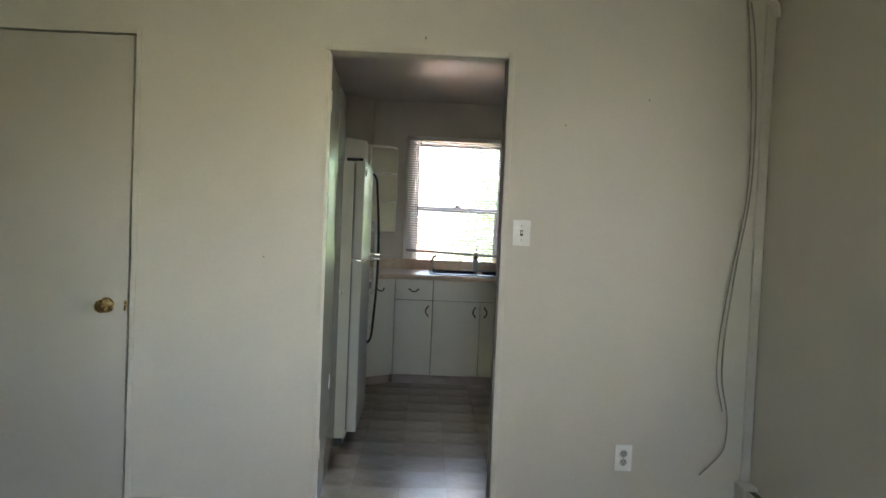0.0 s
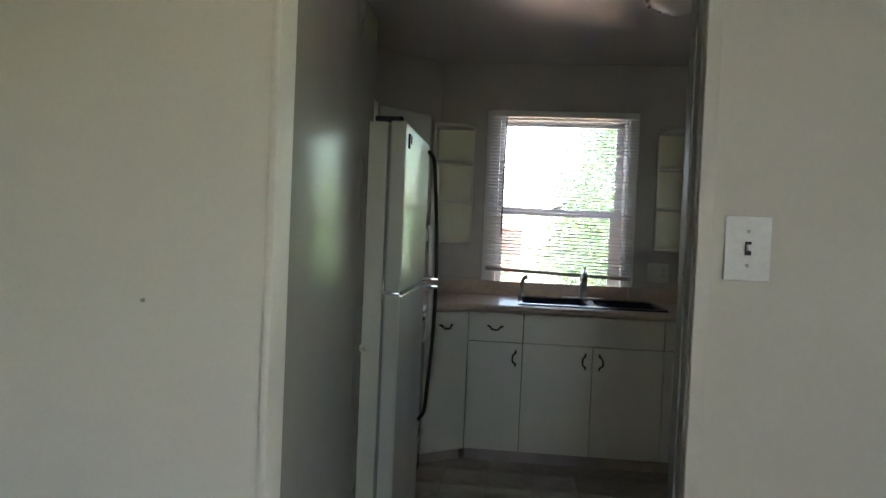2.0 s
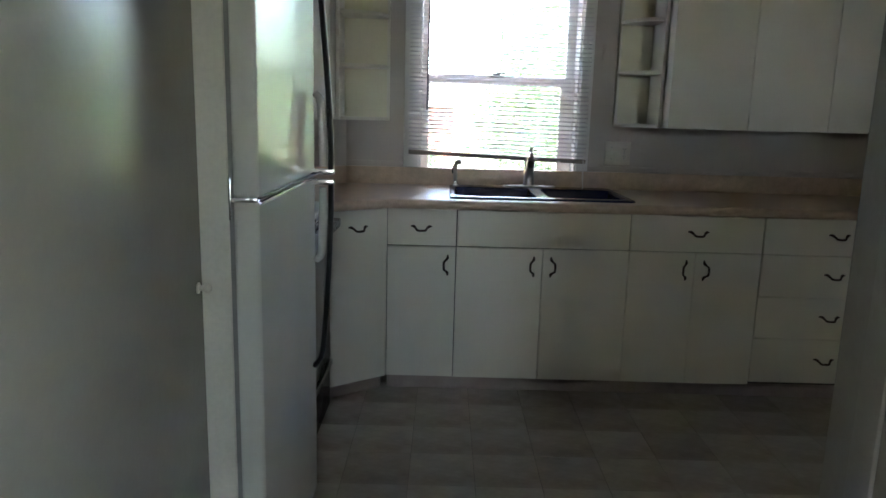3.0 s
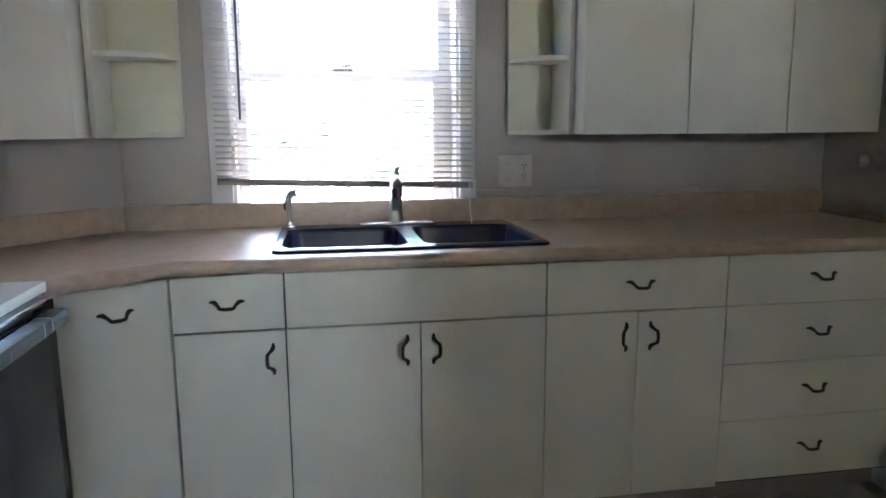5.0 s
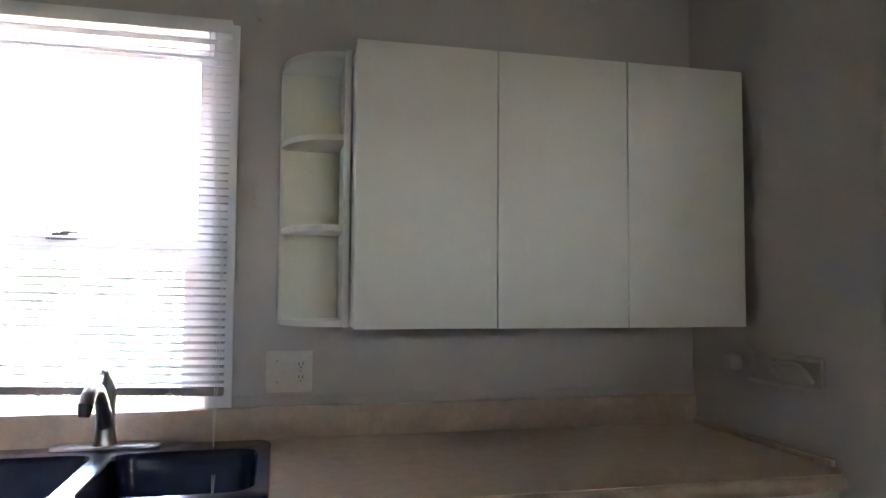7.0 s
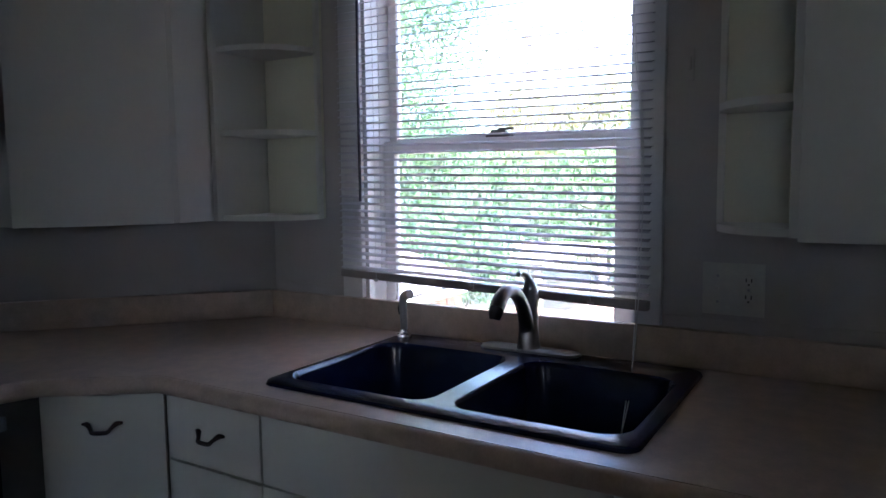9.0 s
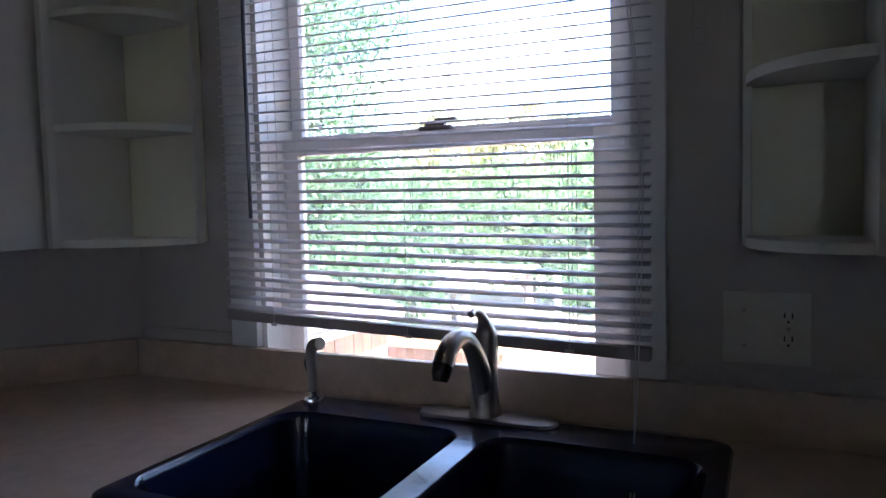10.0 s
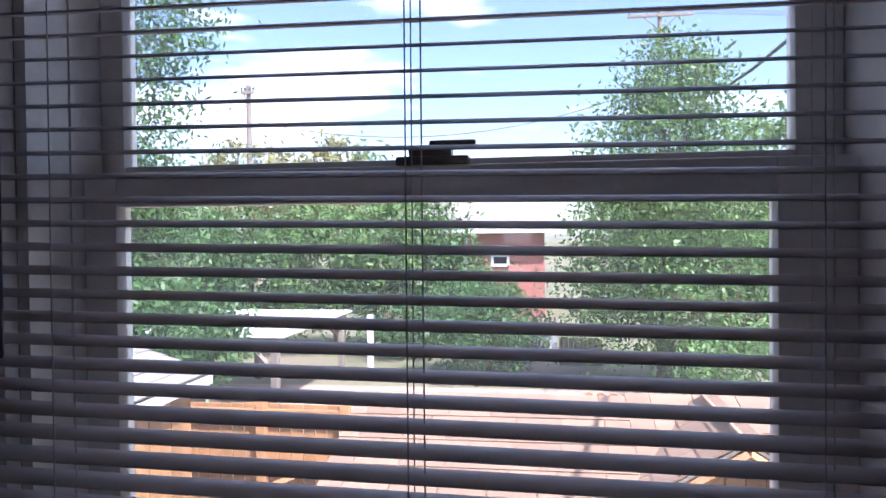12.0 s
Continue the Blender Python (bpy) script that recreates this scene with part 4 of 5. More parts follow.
soap = thing("recessed_wall_holder", (XR, -0.40, 1.13), "painted ceramic wall holder with a bar", "wall holder")
sf = bmesh.new()
box(sf, XR - 0.012, XR, -0.585, -0.30, 1.165, 1.18, 0.004)
box(sf, XR - 0.012, XR, -0.585, -0.30, 1.085, 1.10, 0.004)
box(sf, XR - 0.012, XR, -0.585, -0.57, 1.10, 1.165, 0.004)
box(sf, XR - 0.012, XR, -0.405, -0.385, 1.10, 1.165, 0.004)
box(sf, XR - 0.012, XR, -0.315, -0.30, 1.10, 1.165, 0.004)
part("frame", sf, CERAMIC, soap)
part("recess", boxed(XR - 0.003, XR + 0.0005, -0.57, -0.315, 1.10, 1.165), WALL_KITCHEN, soap, smooth=False)
part("bar", sweep(smooth_path([(XR - 0.008, -0.425, 1.112), (XR - 0.035, -0.43, 1.15), (XR - 0.038, -0.5, 1.158), (XR - 0.035, -0.545, 1.15), (XR - 0.008, -0.55, 1.112)], 5), 0.007, 8), CERAMIC, soap)
part("knob", lathe([(0.0, -0.045), (0.022, -0.042), (0.03, -0.02), (0.028, 0.0)], (XR, -0.235, 1.135), 18, "x"), CERAMIC, soap)

wv = thing("high_wall_box", (XR, -0.8, 2.24), "white painted box fixed high on the wall", "wall box")
part("box_body", boxed(XR - 0.11, XR, -1.15, -0.44, 2.245, HK, 0.008), CAB_PAINT, wv)
part("box_lip", boxed(XR - 0.118, XR - 0.11, -1.15, -0.44, 2.235, 2.275, 0.003), CAB_PAINT, wv)

hk = thing("wall_latch", (0.745, 0.0, 1.62), "small painted-over latch plate on the wall", "latch")
part("plate", boxed(0.737, 0.755, -0.006, 0.0, 1.585, 1.66, 0.0025), WALL_KITCHEN, hk)
part("hook", boxed(0.742, 0.75, -0.014, -0.006, 1.61, 1.64, 0.003), WALL_KITCHEN, hk)
for x, z in ((0.75, 2.15), (0.90, 2.045)):
    ob = thing("wall_nail", (x, 0, z), "small painted nail on the wall", "nail", "nails in the kitchen wall")
    part("head", lathe([(0.0, -0.012), (0.007, -0.011), (0.008, -0.003), (0.004, 0.0)], (x, 0, z), 10, "y"), WALL_KITCHEN, ob)

# insect screen leaning on the wall
sc = thing("window_screen", (2.0, -1.3, 0), "white framed insect screen leaning against the wall", "window screen")
lean = Matrix.Translation((1.925, 0, 0.002)) @ Matrix.Rotation(math.atan2(0.175, 0.74), 4, "Y")
S0, S1, SH = -1.95, -0.815, 0.765
for nm, y0, y1, z0, z1 in (("stile", S0, S0 + 0.019, 0, SH), ("stile", S1 - 0.019, S1, 0, SH), ("rail", S0 + 0.019, S1 - 0.019, 0, 0.019), ("rail", S0 + 0.019, S1 - 0.019, SH - 0.019, SH)):
    part(nm, boxed(-0.004, 0.004, y0, y1, z0, z1, 0.002, lean), ALU, sc)
part("mesh", boxed(-0.0008, 0.0008, S0 + 0.015, S1 - 0.015, 0.015, SH - 0.015, 0, lean), SCREEN, sc, "dark insect mesh", smooth=False)
part("crossbar", boxed(-0.006, -0.001, S0 + 0.015, S1 - 0.015, 0.2, 0.213, 0.001, lean), BLACK, sc, "dark crossbar")
part("clip", boxed(-0.012, 0.004, S1 - 0.005, S1 + 0.016, 0.215, 0.235, 0.002, lean), BLACK, sc, "black screen clip")

# ceiling lamp
cl = thing("ceiling_light", (0.63, -1.42, HK), "flush ceiling light with a pewter rim and frosted dish", "ceiling light")
part("base", lathe([(0.0, HK - 0.001), (0.175, HK - 0.001), (0.18, HK - 0.02), (0.17, HK - 0.035), (0.172, HK - 0.05), (0.155, HK - 0.055), (0.0, HK - 0.055)], (0.63, -1.42, 0), 36), LAMP_METAL, cl)
part("dish", lathe([(0.0, HK - 0.112), (0.05, HK - 0.108), (0.1, HK - 0.094), (0.14, HK - 0.07), (0.152, HK - 0.056)], (0.63, -1.42, 0), 36), LAMP_GLASS, cl)
for k in range(12):
    a_ = 2 * math.pi * k / 12
    part("bead", lathe([(0.0, -0.009), (0.007, -0.005), (0.008, 0.0), (0.007, 0.005), (0.0, 0.009)], (0.63 + 0.165 * math.cos(a_), -1.42 + 0.165 * math.sin(a_), HK - 0.06), 8), LAMP_METAL, cl)

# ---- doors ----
d1 = thing("door_1", (-0.54, YK, 0), "glossy painted door standing open into the kitchen, shade in its grey", "door", kind="structure")
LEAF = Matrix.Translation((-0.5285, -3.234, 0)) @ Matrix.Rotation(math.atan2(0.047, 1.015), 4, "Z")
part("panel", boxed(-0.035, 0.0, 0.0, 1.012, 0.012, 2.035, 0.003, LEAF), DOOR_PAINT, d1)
for z in (0.28, 1.86):
    part("hinge", boxed(-0.001, 0.003, 0.006, 0.034, z - 0.045, z + 0.045, 0.001, LEAF), TRIM_PAINT, d1, "painted hinge leaf")
part("latch", boxed(-0.027, -0.007, 1.0115, 1.0135, 0.89, 0.95, 0, LEAF), STEEL, d1)
part("door_handle", lathe([(0.012, 0.0), (0.012, 0.003), (0.006, 0.005), (0.006, 0.012), (0.011, 0.017), (0.0115, 0.023), (0.007, 0.028), (0.0, 0.029)], (0.0, 0.905, 0.915), 18, "x", LEAF), TRIM_PAINT, d1, "small painted-over knob")
d2 = thing("door_2", (-1.78, YD, 0), "flush beige painted closet door, closed", "door", kind="structure")
part("panel", boxed(-2.041, -1.355, YD - 0.003, YD + 0.032, 0.012, 2.076, 0.003), CLOSET_PAINT, d2)
kb = part("door_handle", lathe([(0.033, 0.0), (0.033, -0.004), (0.026, -0.009), (0.012, -0.012), (0.011, -0.03), (0.02, -0.036), (0.028, -0.046), (0.029, -0.056), (0.024, -0.064), (0.012, -0.067), (0.0, -0.068)], (-1.442, YD - 0.003, 0.922), 24, "y"), BRASS, d2, "worn brass knob")
part("strike", boxed(-1.369, -1.356, YD - 0.0045, YD - 0.003, 0.90, 0.945), BRASS, d2, smooth=False)
for z, m_, tone in ((1.83, TRIM_PAINT, "painted hinge"), (0.28, BRONZE, "dark bronze hinge")):
    hg = bmesh.new()
    box(hg, -2.058, -2.046, YD - 0.004, YD - 0.0005, z - 0.045, z + 0.045, 0.001)
    lathe_pin = (-2.0435, YD - 0.007)
    bmesh.ops.create_cone(hg, cap_ends=True, segments=10, radius1=0.0055, radius2=0.0055, depth=0.095, matrix=Matrix.Translation((lathe_pin[0], lathe_pin[1], z)))
    part("hinge", hg, m_, d2, tone)
tagged(part("trim", boxed(-1.3445, -1.322, YD - 0.006, YD, 0, 2.11, 0.002), TRIM_PAINT), "narrow painted closet casing", "trim", kind="structure")

# ---- living-room things ----
cab = thing("wall_cable", (1.25, YD, 0.3), "loose grey cable down the wall corner, second strand as its shadow", "cable")
c_a = [(1.275, YD - 0.03, 2.34), (1.295, YD - 0.032, 2.22), (1.312, YD - 0.03, 2.05), (1.322, YD - 0.03, 1.85), (1.322, YD - 0.03, 1.6), (1.305, YD - 0.035, 1.42), (1.272, YD - 0.04, 1.22), (1.248, YD - 0.04, 1.02), (1.236, YD - 0.035, 0.86), (1.236, YD - 0.035, 0.70), (1.264, YD - 0.04, 0.55), (1.262, YD - 0.045, 0.43), (1.235, YD - 0.05, 0.37), (1.15, YD - 0.055, 0.285)]
part("cable", sweep(smooth_path(c_a, 5), 0.0038, 8), CABLE, cab)
# Thinner second strand, nearer the wall, stands in for the cable's shadow.
c_b = [(x - 0.012 - 0.006 * math.sin(i * 0.9), y + 0.012, z + 0.01) for i, (x, y, z) in enumerate(c_a[:-3])]
part("cable", sweep(smooth_path(c_b, 5), 0.003, 8), CABLE, cab)

bh = thing("baseboard_heater", (1.36, -4.9, 0), "beige metal baseboard heater along the wall", "heater")
part("cover", boxed(1.345, 1.398, -6.4, YD - 0.02, 0.03, 0.232, 0.006), TRIM_PAINT, bh)
part("end_cap", boxed(1.332, 1.398, YD - 0.09, YD - 0.002, 0.0, 0.245, 0.006), TRIM_PAINT, bh)
part("slot", boxed(1.3435, 1.346, -6.35, YD - 0.11, 0.19, 0.205), BLACK, bh, smooth=False)
part("top_slot", boxed(1.352, 1.38, -6.35, YD - 0.10, 0.2318, 0.2335), BLACK, bh, smooth=False)

wh = thing("wall_bracket", (-0.116, YD, 2.115), "tiny metal bracket above the doorway", "bracket")
part("plate", boxed(-0.126, -0.106, YD - 0.004, YD, 2.10, 2.132, 0.002), TRIM_PAINT, wh)
part("pin", sweep([(-0.116, YD - 0.002, 2.122), (-0.116, YD - 0.02, 2.118), (-0.116, YD - 0.022, 2.128)], 0.003, 8), BRASS, wh)
for x, z in ((0.864, 1.905), (0.504, 1.78), (-0.778, 1.158)):
    ob = thing("wall_nail", (x, YD, z), "small dark nail stuck in the beige wall", "nail", "nails in the living room wall")
    part("head", lathe([(0.0, -0.007), (0.004, -0.006), (0.004, -0.002), (0.002, 0.0)], (x, YD, z), 8, "y"), CABLE, ob)


def plain_window(name, m, width, height, label):
    """A fixed window in an opening; m puts its lower corner and turns it into the wall."""
    ob = thing(name, m.translation, label, "window", kind="structure")
    bm = bmesh.new()
    box(bm, 0, 0.03, 0, 0.05, 0, height, 0.003, m)
    box(bm, width - 0.03, width, 0, 0.05, 0, height, 0.003, m)
    box(bm, 0.03, width - 0.03, 0, 0.05, 0, 0.03, 0.003, m)
    box(bm, 0.03, width - 0.03, 0, 0.05, height - 0.03, height, 0.003, m)
    part("window_frame", bm, WHITE_TRIM, ob)
    g = part("pane", boxed(0.026, width - 0.026, 0.02, 0.024, 0.026, height - 0.026, 0, m), GLASS, ob, "clear window glass")
    g.visible_shadow = False


plain_window("window_2", Matrix.Translation((LX1 + 0.11, -5.26, 0.8)) @ Matrix.Rotation(radians(90), 4, "Z"), 0.94, 1.2, "white framed living room side window")
# window_3 is an added opening that lets fill light into the kitchen.
plain_window("window_3", Matrix.Translation((1.55, YD + 0.02, 1.45)), 0.3, 0.5, "small white framed window, unseen, added to light the kitchen")
plain_window("window_4", Matrix.Translation((-0.22, LY0 - 0.1, 0.9)), 0.6, 1.1, "white framed living room front window")


# ---- outdoors ----
GZ = -1.6
tagged(part("ground", boxed(-400, 400, 0.4, 800, GZ - 0.3, GZ), GRASS, smooth=False), "dry lawn and bare earth behind the house", "ground", kind="structure")
tagged(part("ground_side", boxed(-400, 400, -400, 0.4, GZ - 0.3, GZ), GRASS, smooth=False), "dry lawn round the house", "ground", kind="structure")
tagged(part("alley", boxed(-14, 9, 9.2, 13.2, GZ - 0.01, GZ + 0.03, 0.01), CONCRETE), "pale concrete alley behind the fence", "pavement", kind="structure")


def leaf_cloud(blobs, n, size, rnd):
    """Many small leaves in clumps over ellipsoids (x, y, z, rx, ry, rz)."""
    total = sum(b[3] * b[5] for b in blobs)
    verts = []
    for bx, by, bz, rx, ry, rz in blobs:
        m_ = int(n * rx * rz / total)
        clumps = max(10, m_ // 55)
        dirs = rnd.normal(size=(clumps, 3))
        dirs /= np.linalg.norm(dirs, axis=1)[:, None]
        cent = dirs * (rnd.uniform(0.35, 1.0, (clumps, 1)) ** 0.6) * np.array([rx, ry, rz]) + np.array([bx, by, bz])
        sig = 0.16 * (rx * ry * rz) ** (1 / 3) * rnd.uniform(0.6, 1.5, clumps)
        idx = rnd.integers(0, clumps, m_)
        pos = cent[idx] + rnd.normal(size=(m_, 3)) * sig[idx][:, None]
        a = rnd.normal(size=(m_, 3))
        a /= np.linalg.norm(a, axis=1)[:, None]
        b = np.cross(a, rnd.normal(size=(m_, 3)))
        b /= np.linalg.norm(b, axis=1)[:, None]
        l_ = size * rnd.uniform(0.6, 1.4, (m_, 1))
        quad = np.stack([pos - a * l_, pos + b * l_ * 0.42, pos + a * l_, pos - b * l_ * 0.42], axis=1)
        verts.append(quad.reshape(-1, 3))
    v = np.concatenate(verts)
    f = np.arange(len(v)).reshape(-1, 4)
    me = bpy.data.meshes.new("crown")
    me.from_pydata(v.tolist(), [], f.tolist())
    return me


TREE_RND = np.random.default_rng(11)


def tree(x, y, blobs, n, size, mat, label, height, trunk=0.14):
    ob = thing("tree", (x, y, GZ), label, "tree")
    tb = bmesh.new()
    tp = smooth_path([(x, y, GZ - 0.05), (x + 0.05, y, GZ + height * 0.3), (x - 0.05, y + 0.05, GZ + height * 0.6), (x + 0.04, y, GZ + height * 0.88)], 4)
    sweep(tp, spread([trunk * 1.3, trunk, trunk * 0.7, trunk * 0.2], len(tp)), 10, bm=tb)
    part("trunk", tb, BARK, ob)
    lb = bmesh.new()
    for i, (bx, by, bz, rx, ry, rz) in enumerate(blobs):
        for k in range(5):
            e = Vector((bx, by, bz)) + Vector(TREE_RND.normal(size=3)) * 0.45 * min(rx, rz)
            s_ = Vector((x, y, GZ + height * float(TREE_RND.uniform(0.25, 0.7))))
            mid = s_.lerp(e, 0.5) + Vector((0, 0, 0.12))
            sweep([s_, mid, e], [trunk * 0.4, trunk * 0.25, trunk * 0.07], 6, bm=lb)
    part("limbs", lb, BARK, ob)
    me = leaf_cloud(blobs, n, size, TREE_RND)
    me.materials.append(mat)
    cr = new("crown", me)
    cr.parent, cr.matrix_parent_inverse = ob, Matrix.Translation(ob.location).inverted()
    return ob


tree(2.7, 14.2, [(2.95, 14.2, 4.1, 1.0, 1.0, 1.5), (2.7, 14.2, 2.6, 1.6, 1.5, 2.4), (2.1, 14, 1.0, 1.5, 1.4, 1.5), (3.9, 14.3, 1.0, 1.7, 1.5, 1.7), (2.8, 13.6, 0.0, 2.2, 1.5, 1.2)], 44000, 0.058, LEAF_MID, "tall green leafy tree behind the fence", 6.2)
tree(-7.6, 10.4, [(-7.4, 10.4, 3.2, 1.7, 1.5, 2.6), (-6.6, 10.2, 1.6, 1.3, 1.2, 1.6), (-8.2, 10.6, 1.0, 1.6, 1.4, 1.5), (-7.0, 10.8, 5.6, 1.6, 1.3, 1.5)], 26000, 0.06, LEAF_DARK, "tall dark green tree beside the shelter", 7.5)
tree(-9.0, 17.0, [(-9.5, 17, 0.9, 1.9, 1.5, 1.7), (-7.6, 17.3, 0.6, 1.7, 1.4, 1.6)], 14000, 0.08, LEAF_DARK, "broad green tree along the alley", 3.6)
tree(-5.2, 17.5, [(-5.8, 17.4, 0.8, 1.7, 1.4, 1.7), (-4.0, 17.6, 1.0, 1.7, 1.4, 1.5)], 14000, 0.08, LEAF_MID, "broad light green tree along the alley", 3.6)
tree(-2.7, 18.2, [(-2.9, 18.2, 0.7, 1.4, 1.3, 1.7), (-1.9, 18.0, -0.3, 1.1, 1.1, 1.0)], 11000, 0.08, LEAF_DARK, "dark green tree in front of the brick house", 3.4)
tree(-10.5, 27.0, [(-11.6, 27, 3.2, 2.3, 1.8, 2.4), (-8.6, 27.4, 3.2, 2.1, 1.8, 2.2)], 6000, 0.15, LEAF_YELLOW, "far yellow-green tree beyond the alley", 5.4)
tree(-5.6, 28.5, [(-6.4, 28.5, 3.2, 1.9, 1.7, 2.2), (-4.4, 28.5, 2.8, 1.6, 1.5, 1.8)], 5000, 0.15, LEAF_MID, "far light green tree beyond the alley", 5.0)
tree(6.9, 19.5, [(6.7, 19.5, 3.6, 1.7, 1.5, 1.8), (6.9, 19.5, 1.2, 1.9, 1.5, 1.8)], 7000, 0.11, LEAF_MID, "light green tree further down the alley", 6.0)


def bush(x, y, z, rx, rz, n, mat, label):
    ob = thing("bush", (x, y, GZ), label, "bush")
    lb = bmesh.new()
    for k in range(7):
        e = Vector((x, y, z)) + Vector(TREE_RND.normal(size=3)) * 0.4 * min(rx, rz)
        sweep([(x, y, GZ - 0.02), Vector((x, y, GZ)).lerp(e, 0.5) + Vector((0.05, 0, 0.1)), e], [0.03, 0.02, 0.008], 6, bm=lb)
    part("stems", lb, BARK, ob)
    me = leaf_cloud([(x, y, z, rx, rx, rz)], int(n * 1.7), 0.065, TREE_RND)
    me.materials.append(mat)
    cr = new("crown", me)
    cr.parent, cr.matrix_parent_inverse = ob, Matrix.Translation(ob.location).inverted()


bush(-0.95, 14.4, -0.5, 1.25, 1.0, 4200, LEAF_DARK, "dark green bush beside the alley")
bush(3.6, 10.6, -0.8, 1.3, 0.8, 2200, LEAF_MID, "light green bush behind the cedar fence")
# Added dark leaves give the shaded foliage low under the alley trees.
bush(-3.2, 17.0, -0.75, 1.3, 0.75, 3000, LEAF_DARK, "dense dark green bush added as the trees' shaded underside")
bush(-5.3, 9.2, -0.05, 1.05, 0.75, 3200, LEAF_DARK, "green bush against the shelter")
bush(1.62, 3.2, -0.35, 0.2, 0.5, 200, LEAF_MID, "thin green climber against the shed wall")


# sheds
def planked(parent, p0, p1, z0, z1, n, mat, name="board", tops=None):
    """Vertical boards from p0 to p1; tops gives the height along the run."""
    p0, p1 = Vector((*p0, 0)), Vector((*p1, 0))
    dirv = (p1 - p0).normalized()
    nv = Vector((-dirv.y, dirv.x, 0))
    ln = (p1 - p0).length
    pr = random.Random(int(ln * 100) + n)
    for i in range(n):
        a, b = ln * i / n + 0.004, ln * (i + 1) / n - 0.004
        zt = z1 if tops is None else tops((a + b) / 2 / ln)
        if zt - z0 < 0.03:
            continue
        mm = Matrix(((dirv.x, nv.x, 0, p0.x), (dirv.y, nv.y, 0, p0.y), (0, 0, 1, 0), (0, 0, 0, 1)))
        off = pr.uniform(-0.003, 0.003)
        part(name, boxed(a, b, off - 0.01, off + 0.01, z0, zt + pr.uniform(-0.008, 0.008), 0.003, mm, 1), mat, parent, smooth=False)


def shingle_rows(parent, origin, along, up, width, rows, expo, piece, mat, seed, keep=None):
    """Courses of shingles on a roof slope: origin at its low corner, along and up unit vectors."""
    along, up, o = Vector(along), Vector(up), Vector(origin)
    nrm = along.cross(up).normalized()
    pr = random.Random(seed)
    bm = boxed(0.004, piece - 0.004, 0, expo * 1.25, 0, 0.012, 0, None)
    for v in bm.verts:
        v.co.z += 0.012 * (1 - v.co.y / (expo * 1.25))
    mesh = to_mesh("shingle", bm, mat, False)
    for r in range(rows):
        x = -piece * (0.5 if r % 2 else 0.0) + pr.uniform(-0.03, 0.03)
        while x < width - 0.02:
            p = o + along * max(x, 0) + up * (r * expo) + nrm * (0.006 + pr.uniform(0, 0.002))
            sc_ = min(piece, width - max(x, 0), piece + min(x, 0)) / piece
            if sc_ > 0.1 and (keep is None or keep(p)):
                ob = new("shingle", mesh)
                ob.parent = parent
                if parent.type == "EMPTY":
                    ob.matrix_parent_inverse = Matrix.Translation(parent.location).inverted()
                ob.matrix_basis = Matrix(((along.x * sc_, up.x, nrm.x, p.x), (along.y * sc_, up.y, nrm.y, p.y), (along.z * sc_, up.z, nrm.z, p.z), (0, 0, 0, 1)))
            x += piece


shed = thing("garden_shed", (0.4, 4.6, GZ), "cedar shed with a pinkish shingle roof and a gable", "shed")
RZ, RS, RY = 0.215, 0.33, 4.6
part("wall", boxed(-0.95, 1.95, 3.55, 6.0, GZ, -0.2), CEDAR, shed, smooth=False)
part("wall", boxed(-0.95, 0.86, 2.6, 3.55, GZ, -0.5), CEDAR, shed, smooth=False)


def roof_slab(parent, pts, thick, mat, name="roof"):
    bm = bmesh.new()
    lo = [bm.verts.new(p) for p in pts]
    hi = [bm.verts.new(Vector(p) + Vector((0, 0, thick))) for p in pts]
    bm.faces.new(lo)
    bm.faces.new(hi)
    bridge(bm, lo, hi)
    return part(name, bm, mat, parent, smooth=False)


zl = lambda y: RZ - RS * abs(RY - y)
roof_a = roof_slab(shed, [(-1.08, 2.2, zl(2.2) - 0.03), (0.88, 2.2, zl(2.2) - 0.03), (0.88, RY, RZ - 0.03), (-1.08, RY, RZ - 0.03)], 0.03, GREYWOOD)
roof_b = roof_slab(shed, [(-1.08, 6.4, zl(6.4) - 0.03), (1.98, 6.4, zl(6.4) - 0.03), (1.98, RY, RZ - 0.03), (-1.08, RY, RZ - 0.03)], 0.03, SHINGLE)
part("fascia", boxed(-1.10, -1.08, 2.2, 2.24, 0, 0.01), GREYWOOD, shed, smooth=False)
sl_ = math.hypot(1, RS)
shingle_rows(roof_a, (-1.1, 2.2, zl(2.2)), (1, 0, 0), (0, 1 / sl_, RS / sl_), 1.98, 17, 0.148, 0.30, SHINGLE, 3)
roof_c = roof_slab(shed, [(0.88, 3.5, zl(3.5) - 0.03), (1.98, 3.5, zl(3.5) - 0.03), (1.98, RY, RZ - 0.03), (0.88, RY, RZ - 0.03)], 0.03, GREYWOOD)
shingle_rows(roof_c, (0.88, 3.5, zl(3.5)), (1, 0, 0), (0, 1 / sl_, RS / sl_), 1.1, 8, 0.148, 0.30, SHINGLE, 4)
